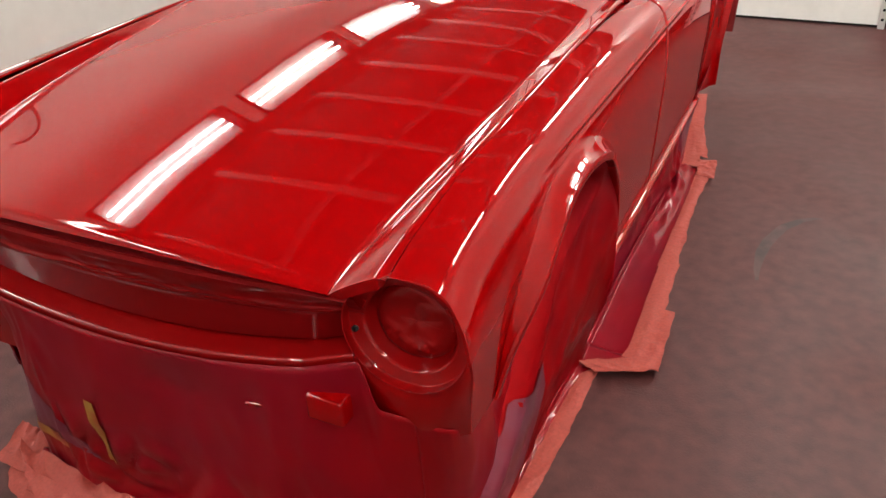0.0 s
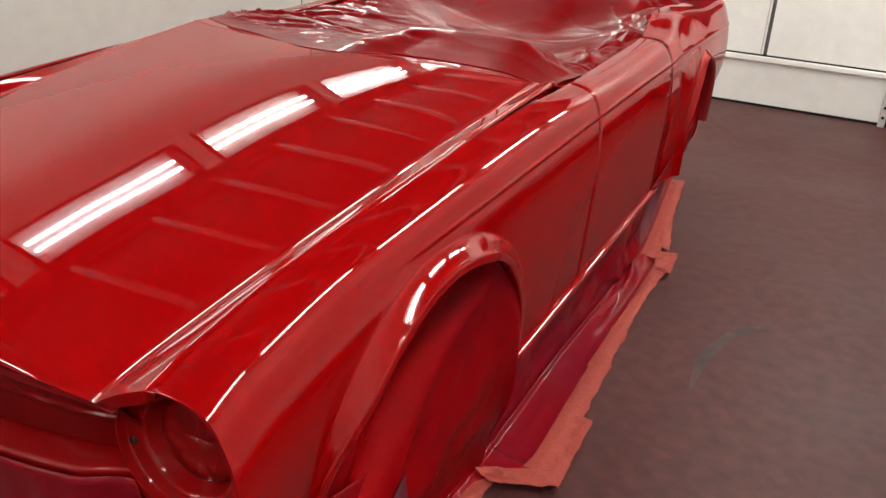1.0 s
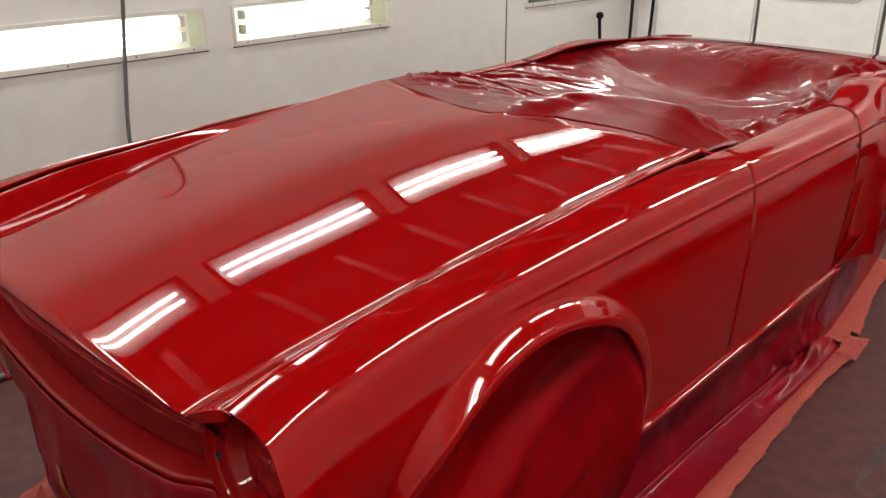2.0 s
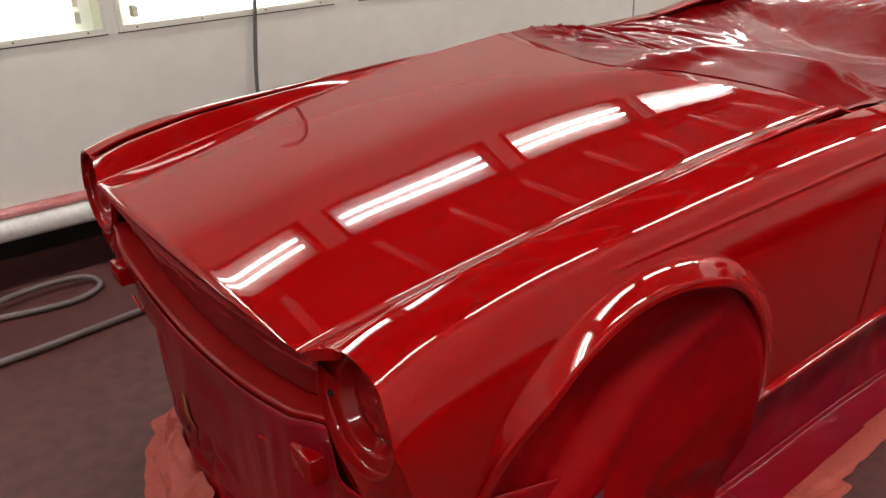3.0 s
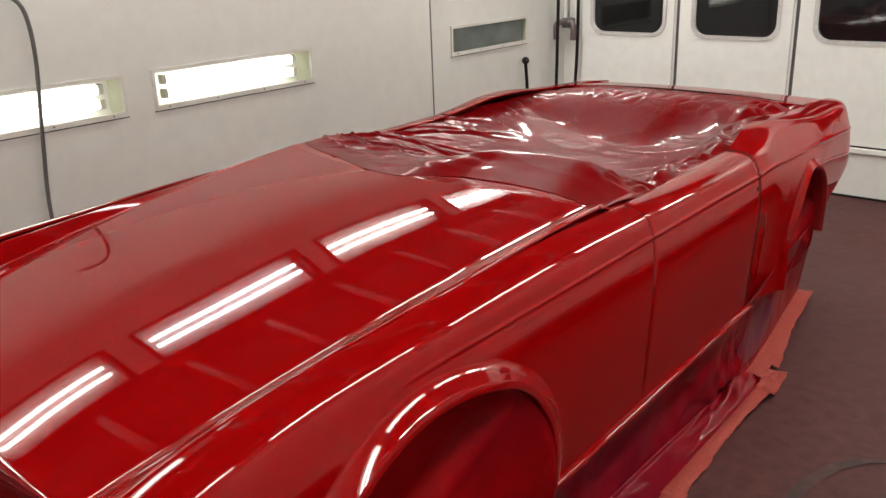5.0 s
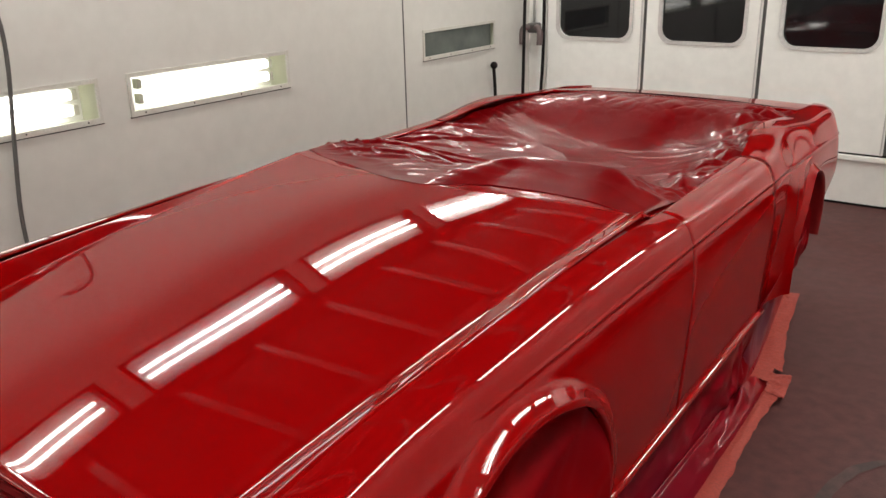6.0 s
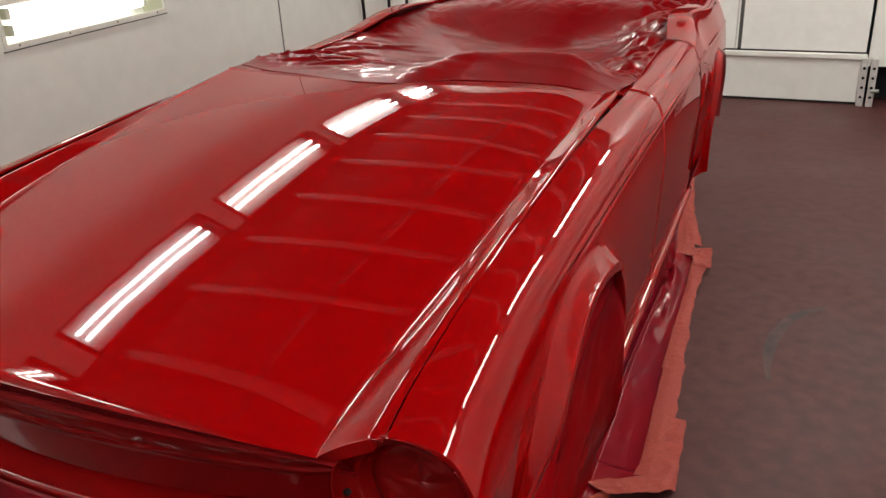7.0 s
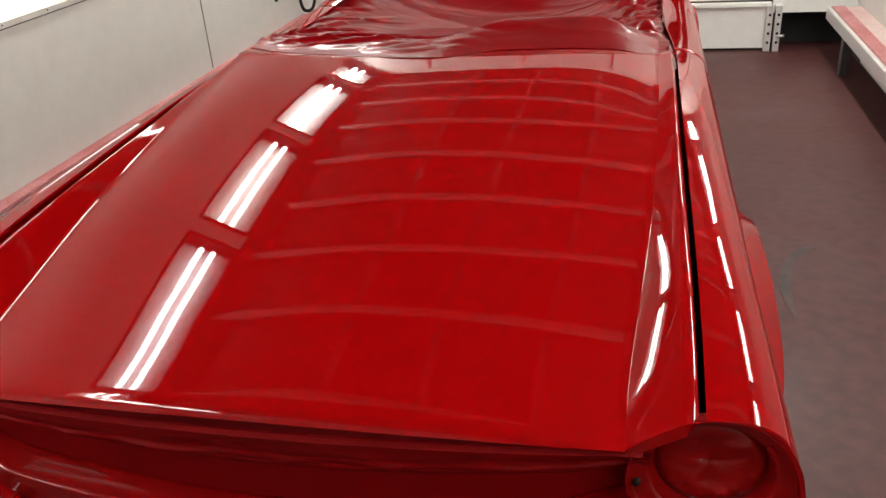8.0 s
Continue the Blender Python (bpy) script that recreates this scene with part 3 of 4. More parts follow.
class Arch:
    def __init__(self, y, z, front, rear, top, flare, fade):
        self.y, self.z, self.front, self.rear, self.top, self.flare, self.fade = y, z, front, rear, top, flare, fade

    def ratio(self, y, z):
        a = self.front if y < self.y else self.rear
        return math.hypot((y - self.y) / a, max(z - self.z, 0) / self.top)

    def low(self, y):
        a = self.front if y < self.y else self.rear
        f = abs(y - self.y) / a
        return self.z + self.top * math.sqrt(max(1 - f * f, 0)) if f < 1 else None

    def out(self, y, z, shoulder):
        """How far the flare stands out; it runs out below the wing's shoulder."""
        d = (self.ratio(y, z) - 1) * 0.38
        if d > 0.06:
            return 0.0
        e = 1 - max(d, 0) / 0.029
        ramp = (math.sqrt(e * e + 0.006) + e) / 2 - 0.0014
        low = self.low(y) or self.z
        base = min(low, shoulder - 0.012)
        ramp *= 1 - min(max((z - base) / (shoulder + 0.003 - base), 0), 1)
        return self.flare * ramp * step(*self.fade, y) * (1 - 0.55 * step(self.y + 0.16, self.y + 0.36, y))


ARCH_F = Arch(0.635, 0.40, 0.420, 0.450, 0.381, 0.036, (0.18, 0.36))
ARCH_IN = Arch(0.635, 0.40, 0.398, 0.424, 0.360, 0.036, (0.18, 0.36))   # the opening inside the lip
ARCH_R = Arch(2.74, 0.47, 0.205, 0.21, 0.31, 0.020, (2.46, 2.56))


def sill_z(y):
    return 0.488 if y < 0.3 else (0.39 if y < 0.9 else 0.324 + 0.046 * (y - 1.1))


def front_lean(z):
    return 0.09 * max(0, (0.70 - z) / 0.28) ** 0.9


def section(y, low, arch=None, rows=84):
    """The wing's outline at y, from the gap down to the height low."""
    gap, crest, edge, below, flank, foot = [np.array((SX[k](y), SZ[k](y))) for k in range(6)]
    fx = curve1([p[1] for p in (foot, flank, below, edge)], [p[0] for p in (foot, flank, below, edge)])
    crest = crest + np.array((0.003, 0.004))
    tight = 0.022 - 0.015 * step(0.05, 0.4, y)
    one, two = (gap - crest), (edge - crest)
    c0 = crest + one / np.linalg.norm(one) * 0.058
    c1 = crest + two / np.linalg.norm(two) * 0.040
    e0 = edge - two / np.linalg.norm(two) * tight
    top = edge[1] - tight
    e1 = np.array((fx(top), top))
    out = []

    def run(a, b, n, bulge):
        d = b - a
        side = np.array((-d[1], d[0]))
        for k in range(n):
            s = k / n
            out.append(a + d * s + side * bulge * 4 * s * (1 - s))

    def turn(a, b, d, n):
        for k in range(n):
            s = k / n
            out.append(a * (1 - s) ** 2 + 2 * b * s * (1 - s) + d * s * s)

    run(gap, c0, 7, 0.008)
    turn(c0, crest, c1, 12)
    run(c1, e0, 8, 0.012)
    turn(e0, edge, e1, 7)
    for k in range(rows + 1):
        f = k / rows
        z = top + (low - top) * (f - 0.8 * math.sin(2 * math.pi * f) / (2 * math.pi))
        out.append(np.array((fx(z), z)))
    bead = step(0.45, 0.75, y)
    zs = SZ[2](y)
    res = []
    for x, z in out:
        x += bead * 0.003 * (math.exp(-((z - zs) / 0.0045) ** 2) - 0.35 * math.exp(-((z - zs + 0.012) / 0.0055) ** 2))
        if arch:
            x += arch.out(y, z, zs)
        back = front_lean(z) * (1 - step(0.05, 0.35, y))
        res.append((x, y + back, z))
    return res


def panel(ys, arch, lowest):
    bm = bmesh.new()
    rows = []
    for y in ys:
        low = lowest(y)
        if arch:
            a = arch.low(y)
            low = max(low, a) if a else low
        rows.append([bm.verts.new(p) for p in section(y, low, arch)])
    for r, q in zip(rows, rows[1:]):
        for k in range(len(r) - 1):
            bm.faces.new((r[k], r[k + 1], q[k + 1], q[k]))
    return bm


def arch_columns(arch, a, b, n=110):
    inside = [arch.y - arch.front * math.cos(math.pi / 2 * k / (n // 2)) for k in range(n // 2)] + [arch.y + arch.rear * math.sin(math.pi / 2 * k / (n // 2)) for k in range(n // 2 + 1)]
    return sorted(set([round(v, 6) for v in lin(a, inside[0], 16)[:-1] + inside + lin(inside[-1], b, 24)[1:]]))


LIP = ((-0.004, -0.003), (0.0, 0.0), (0.0016, 0.0013), (0.0024, 0.0030), (0.0030, 0.006), (0.0036, 0.0115), (0.0036, 0.0165), (0.0031, 0.0189), (0.0014, 0.0205), (-0.002, 0.0213), (-0.012, 0.0211), (-0.055, 0.019))
ROLL = ((0.0, 0.0), (0.001, 0.006), (-0.006, 0.011), (-0.02, 0.012), (-0.05, 0.008))


def flange(arch, profile, start=0.0):
    """The rolled lip round a wheel arch."""
    def f(u, v):
        a = math.pi * min(u, 1)
        r = arch.front if u < 0.5 else arch.rear
        y, z = arch.y - r * math.cos(a), arch.z + arch.top * math.sin(a) - 0.9 * max(u - 1, 0)
        yy = min(max(y, 0.06), 2.26)
        zz = [SZ[k](yy) for k in (5, 4, 3, 2)]
        x = curve1(zz, [SX[k](yy) for k in (5, 4, 3, 2)])(z) + arch.out(y, z + 0.0005, SZ[2](yy))
        n = Vector((0, math.cos(a) / r, -math.sin(a) / arch.top)).normalized()
        k = step(0.18, 0.36, y) if arch is ARCH_F else 1.0
        curl = (profile[v][0] * (k if profile[v][0] > 0 else 1), profile[v][1])
        return Vector((x + curl[0], y, z)) + n * curl[1]
    return sheet(f, lin(start, 1, 120) + ([1.02, 1.04, 1.062, 1.083] if arch is ARCH_F else []), range(len(profile)))


def side_pair(name, make, mat, label="", thick=0.006):
    for s in (1, -1):
        bm = make()
        if s < 0:
            mirror(bm)
        ob = part(name, bm, mat, car, label)
        if thick:
            solid(ob, thick, -1, 120 if name in ("sill", "door") else 55)
        yield s, ob


ys_f = arch_columns(ARCH_F, 0.05, 1.53)
for s, w in side_pair("front_wing", lambda: panel(ys_f, ARCH_F, lambda y: sill_z(y) + (0.002 if y > 1.0 else 0)), RED):
    bm = flange(ARCH_F, LIP, 0.071)
    part("arch_lip", mirror(bm) if s < 0 else bm, RED, w)

for s, d in side_pair("door", lambda: panel(lin(1.5332, 2.2690, 30), None, lambda y: sill_z(y) + 0.002), RED):
    bm = boxed(0.718, 0.7262, 2.235, 2.247, 0.80, 0.815, bevel=0.002)
    part("catch_hole", mirror(bm) if s < 0 else bm, BLACK, d, "dark catch hole", smooth=False)

for s in (1, -1):
    for y in (1.5316, 2.2705):
        line = [(s * (x - 0.002), y, z - 0.0015) for x, _, z in section(y, 0.37)]
        part("door_seal", tube(line, 0.0026, 6, 1), BLACK, car, "dark door gap")

# sills below the doors, standing a little proud
for s, d in side_pair("sill", lambda: sheet(lambda u, v: Vector(((0.702, 0.709, 0.7185, 0.7225, 0.7225, 0.7190, 0.690)[v], u, sill_z(u) + (0.006, 0.0035, 0.001, -0.003, -0.009, -0.013, -0.014)[v])), lin(1.088, 2.30, 30), range(7), flip=True), RED, thick=0.004):
    pass

# rear wings: haunch, arch and tail
RY = (2.272, 2.43, 2.46, 2.9, 3.2, 3.38, 3.47)
RSEC = (
    ((0.600, 0.915), (0.575, 0.942), (0.570, 0.947), (0.568, 0.936), (0.560, 0.919), (0.552, 0.908), (0.540, 0.898)),
    ((0.683, 0.914), (0.672, 0.934), (0.664, 0.942), (0.658, 0.931), (0.650, 0.914), (0.636, 0.903), (0.614, 0.892)),
    ((0.718, 0.845), (0.716, 0.850), (0.715, 0.848), (0.711, 0.836), (0.698, 0.815), (0.672, 0.800), (0.630, 0.785)),
    ((0.725, 0.800), (0.724, 0.802), (0.724, 0.805), (0.720, 0.790), (0.704, 0.768), (0.677, 0.750), (0.633, 0.735)),
    ((0.723, 0.600), (0.718, 0.600), (0.724, 0.600), (0.722, 0.600), (0.700, 0.600), (0.668, 0.600), (0.622, 0.600)),
    ((0.707, 0.340), (0.700, 0.360), (0.710, 0.380), (0.700, 0.420), (0.660, 0.460), (0.620, 0.480), (0.575, 0.480)),
)


def rear_panel():
    global SX, SZ
    keep = SX, SZ
    SX = [curve1(RY, [p[0] for p in row]) for row in RSEC]
    SZ = [curve1(RY, [p[1] for p in row]) for row in RSEC]
    inside = [ARCH_R.y - ARCH_R.front * math.cos(math.pi * k / 40) for k in range(41)]
    ys = lin(2.272, inside[0], 10)[:-1] + inside + lin(inside[-1], 3.47, 16)[1:]
    bm = panel(ys, ARCH_R, lambda y: 0.36 if y < 2.6 else 0.47 + 0.5 * max(0, y - 2.93))
    SX, SZ = keep
    return bm


for s, w in side_pair("rear_wing", rear_panel, RED):
    bm = flange(ARCH_R, ROLL)
    part("arch_flange", mirror(bm) if s < 0 else bm, RED_DARK, w)
    bm = tube([(0.716, 2.95, 0.742), (0.705, 3.15, 0.735), (0.675, 3.36, 0.728), (0.625, 3.46, 0.722)], 0.003, 6)
    part("trim_groove", mirror(bm) if s < 0 else bm, BLACK, w, "dark trim line")

# scuttle, rear deck, tail panel
def rear_edge_z(u):
    """The bonnet's height at its rear edge, u from -1 to 1 across."""
    x = min(abs(u), 1.0) * 0.618
    k = crease_x(1.43)
    w = 0.84 * x / k if x < k else 0.84 + 0.16 * (x - k) / (0.618 - k)
    return bonnet_point(w if u >= 0 else -w, 1.0).z


def corner_drop(u):
    """The scuttle comes down to the wings at its outer ends."""
    return (rear_edge_z(1.0 if u >= 0 else -1.0) - gap_z(1.46) + 0.003) * step(0.72, 0.98, abs(u))


def scuttle_point(u, v):
    x = u * (0.622 - 0.002 * v)
    y = bonnet_end(u * 0.6) + 0.0015 + (0.20 + 0.02 * abs(u) ** 2) * v
    return Vector((x, y, rear_edge_z(u) - 0.028 * v - corner_drop(u) * step(0.0, 0.35, v)))


solid(part("scuttle", sheet(scuttle_point, lin(-1, -0.94, 22)[:-1] + lin(-0.94, 0.94, 50) + lin(0.94, 1, 22)[1:], lin(0, 1, 14)), RED, car), 0.01)


for s in (1, -1):
    bm = sheet(lambda u, v: Vector((s * (0.54 + 0.088 * u), 1.36 + 0.28 * v, gap_z(1.36 + 0.17 * v) - 0.012)), lin(0, 1, 6), lin(0, 1, 6), flip=s > 0)
    part("scuttle_end", bm, RED, car)


def deck_point(u, v):
    y = 3.10 + 0.37 * v
    x = u * (0.562 - 0.022 * v)
    return Vector((x, y, 0.928 - 0.034 * v - 0.004 * v ** 6 + 0.010 * (1 - u * u)))


solid(part("boot_deck", sheet(deck_point, lin(-1, 1, 30), lin(0, 1, 16)), RED, car), 0.01)
part("deck_gap", tube([(0.55, 3.13, 0.922), (0.3, 3.16, 0.930), (0.0, 3.17, 0.933), (-0.3, 3.16, 0.930), (-0.55, 3.13, 0.922)], 0.004, 6), BLACK, car, "dark panel gap")
bm = sheet(lambda u, v: Vector((u * (0.60 - 0.06 * abs(v - 0.4)), 3.475 + 0.02 * math.sin(math.pi * v), 0.885 - 0.43 * v)), lin(-1, 1, 20), lin(0, 1, 10))
solid(part("tail_panel", bm, RED, car), 0.01)

# inner shell that closes the gaps
bm = bmesh.new()
box(bm, -0.60, 0.60, 0.22, 1.30, 0.42, 0.755)
part("inner_shell", bm, RED_DARK, car, "dark inner bodywork", smooth=False)
part("boot_floor", boxed(-0.60, 0.60, 3.16, 3.42, 0.42, 0.80), RED_DARK, car, smooth=False)
for s in (1, -1):
    part("gutter", sheet(lambda u, v: Vector((s * (0.585 + 0.07 * v), u, gap_z(u) - 0.035)), lin(0.17, 1.5, 30), (0, 1)), BLACK, car, "dark gutter below the bonnet gap")

# headlamp buckets
HL = Vector((0.642, 0.045, 0.714))


BOWL = ((0.1135, 0.006), (0.1125, 0.018), (0.111, 0.024), (0.108, 0.026), (0.089, 0.030), (0.086, 0.031), (0.084, 0.035), (0.080, 0.056), (0.077, 0.060), (0.073, 0.061), (0.070, 0.056), (0.062, 0.052), (0.052, 0.051), (0.047, 0.0515), (0.042, 0.052), (0.037, 0.0525), (0.032, 0.053), (0.022, 0.054), (0.012, 0.055), (0.0005, 0.055))


def bucket(u, v):
    a = 2 * math.pi * u
    r, d = BOWL[v]
    inner = min(max((0.079 - r) / 0.02, 0), 1)
    d += inner * 0.0045 * (ridged(r * 18 * math.cos(a), r * 34 * math.sin(a), 4) - 0.6)
    d += inner * 0.005 * (ridged(r * 34 * math.cos(a) + 3, r * 70 * math.sin(a), 9) - 0.6) * step(0.2, 0.7, -math.sin(a)) * step(0.03, 0.05, r)
    return HL + Vector((r * math.cos(a), d + 0.004 * math.sin(a), r * 0.935 * math.sin(a)))


for s in (1, -1):
    bm = sheet(bucket, lin(0, 1, 73), range(len(BOWL)), flip=True)
    lamp = part("headlamp_bucket", mirror(bm) if s < 0 else bm, RED_SEMI, car, "empty round headlamp bucket")
    solid(lamp, 0.003, -1)
    for a in (35, 160, 290):
        bm = boxed(-0.003, 0.003, -0.004, 0.004, -0.008, 0.008, bevel=0.001)
        bmesh.ops.transform(bm, matrix=Matrix.Translation(HL + Vector((0.087 * math.cos(radians(a)), 0.030, 0.087 * math.sin(radians(a))))) @ Matrix.Rotation(radians(-a), 4, "Y"), verts=bm.verts[:])
        part("clip", mirror(bm) if s < 0 else bm, RED, lamp)
    bm = bmesh.new()
    bmesh.ops.create_cone(bm, cap_ends=True, segments=14, radius1=0.0055, radius2=0.0055, depth=0.012, matrix=Matrix.Translation((0.544, 0.070, 0.695)) @ Matrix.Rotation(radians(90), 4, "X"))
    part("drilled_hole", mirror(bm) if s < 0 else bm, BLACK, lamp, "small black drilled hole")

# nose: mouth with masking film behind, lower panel, valance
def low_y(x):
    return 0.035 - 0.012 * (1 - min(abs(x) / 0.6, 1) ** 2) + 0.018 * step(0.44, 0.545, abs(x))


def low_z(x):
    return 0.571 + 0.076 * min(abs(x) / 0.54, 1.2) ** 2


def nose_point(u, v):
    x = u
    ye, ze = low_y(x), low_z(x)
    k = ((0.13, ze + 0.012), (0.10, ze + 0.010), (0.009, ze + 0.005), (0.002, ze + 0.003), (0.0, ze - 0.0005), (0.001, ze - 0.006), (0.010, ze - 0.05), (0.018, ze - 0.09), (0.03, 0.44), (0.036, 0.41))[v]
    return Vector((x, ye + k[0], k[1]))


solid(part("nose_panel", sheet(nose_point, lin(-0.545, 0.545, 60), range(10), flip=True), RED_SEMI, car), 0.005)


def mouth_film(u, v):
    x = u * 0.56
    top, bottom = 0.772 - 0.004 * u * u, low_z(x) + 0.013
    z = top + (bottom - top) * v
    y = (lip_y(x) + 0.014) * (1 - v) + (low_y(x) + 0.055) * v
    film = 1 - step(0.40, 0.46, v)
    y += 0.003 * ridged(x * 2, v * 2.5, 3) * math.sin(math.pi * v) * film
    y += 0.004 * (ridged(x * 2.2 + 0.6 * noise.noise(Vector((x * 5, v * 2, 1))), v * 5.0 + x * 0.8, 21) - 0.5) * step(0.06, 0.2, v) * film
    y += 0.006 * (crumple(x * 0.7, v * 0.12, 18.0, 2.0) - 0.2) * step(0.18, 0.30, v) * film
    y -= 0.006 * math.exp(-((v - 0.38) / 0.03) ** 2) * (0.3 + max(0, ridged(x * 6, v * 6 + x * 1.5, 9)))
    y += 0.010 * step(0.44, 0.50, v) * (1 - v)
    return Vector((x, y, z))


part("grille_film", sheet(mouth_film, lin(-1, 1, 150), lin(0, 0.46, 36), flip=True), GRILLE_FILM, car, "wrinkled dark red film in the grille mouth")
part("grille_panel", sheet(mouth_film, lin(-1, 1, 60), lin(0.46, 1, 16), flip=True), GRILLE_FILM, car, "smooth dark red panel in the grille mouth")
bm = sheet(lambda u, v: Vector((u * 0.55, lip_y(u * 0.55) + (0.004, 0.10)[v], (0.766, 0.775)[v])), lin(-1, 1, 30), range(2), flip=True)
part("lip_underside", bm, RED_DARK, car)
for s in (1, -1):
    bm = boxed(0.458, 0.532, 0.020, 0.085, 0.512, 0.566, bevel=0.005)
    part("bumper_tab", mirror(bm) if s < 0 else bm, RED, car, "square bumper mount covered in red")
    bm = tube([(0.32, 0.024, 0.498), (0.36, 0.026, 0.504), (0.40, 0.029, 0.51)], 0.0035, 8)
    part("slot_edge", mirror(bm) if s < 0 else bm, RED, car)

    # cheeks run from the nose panel under the headlamp to the wing
    def cheek(u, v):
        def left(q):
            z = 0.6505 + (0.487 - 0.6505) * q
            ze = low_z(0.545)
            y = curve1((0.41, 0.44, ze - 0.09, ze - 0.05, ze - 0.01, ze + 0.005), (0.036, 0.03, 0.018, 0.010, 0.002, 0.004))(z)
            return Vector((0.545, low_y(0.545) + y, z))

        def right(q):
            z = 0.700 + (0.487 - 0.700) * q
            zz = [SZ[k](0.05) for k in (5, 4, 3, 2)]
            return Vector((curve1(zz, [SX[k](0.05) for k in (5, 4, 3, 2)])(z), 0.05 + front_lean(z), z))

        def over(p):
            a = radians(213 + 139 * p)
            return HL + Vector((0.1132 * math.cos(a), 0.007, 0.1132 * 0.935 * math.sin(a)))

        def under(p):
            q = left(1).lerp(right(1), p)
            return q + Vector((0.014, -0.02, 0)) * math.sin(math.pi * p)
        c00, c10, c01, c11 = left(0), right(0), left(1), right(1)
        p = left(v) * (1 - u) + right(v) * u + over(u) * (1 - v) + under(u) * v
        p -= c00 * (1 - u) * (1 - v) + c10 * u * (1 - v) + c01 * (1 - u) * v + c11 * u * v
        bulge = math.sin(math.pi * v) * math.sin(math.pi * u) * 0.010
        return p + Vector((0.4, -0.9, 0)) * bulge
    bm = sheet(cheek, lin(0, 1, 30), lin(0, 1, 20))
    part("cheek", mirror(bm) if s < 0 else bm, RED, car)

    # the hood of the wing closes round the upper half of the lamp
    edge = [(0.50, 0.768), (0.525, 0.776), (0.618, 0.818)] + [(x, z) for x, _, z in section(0.05, 0.60)]

    def hood(u, v):
        a = radians(-12 + 164 * u)
        d = (math.cos(a), math.sin(a))
        ring = HL + Vector((0.1132 * d[0], 0.007, 0.1132 * 0.935 * d[1]))
        best = 0.1132
        for (x0, z0), (x1, z1) in zip(edge, edge[1:]):
            ax, az, bx, bz = x0 - HL.x, z0 - HL.z, x1 - x0, z1 - z0
            den = d[0] * bz - d[1] * bx
            if abs(den) > 1e-9:
                r, q = (ax * bz - az * bx) / den, (ax * d[1] - az * d[0]) / den
                if 0 <= q <= 1 and r > 0.06:
                    best = r
        tip = HL + Vector((best * d[0], 0.005, best * d[1]))
        return ring.lerp(tip, v) + Vector((0, -0.002 * math.sin(math.pi * v), 0))
    bm = sheet(hood, lin(0, 1, 60), lin(0, 1, 5), flip=True)
    part("lamp_hood", mirror(bm) if s < 0 else bm, RED, car)


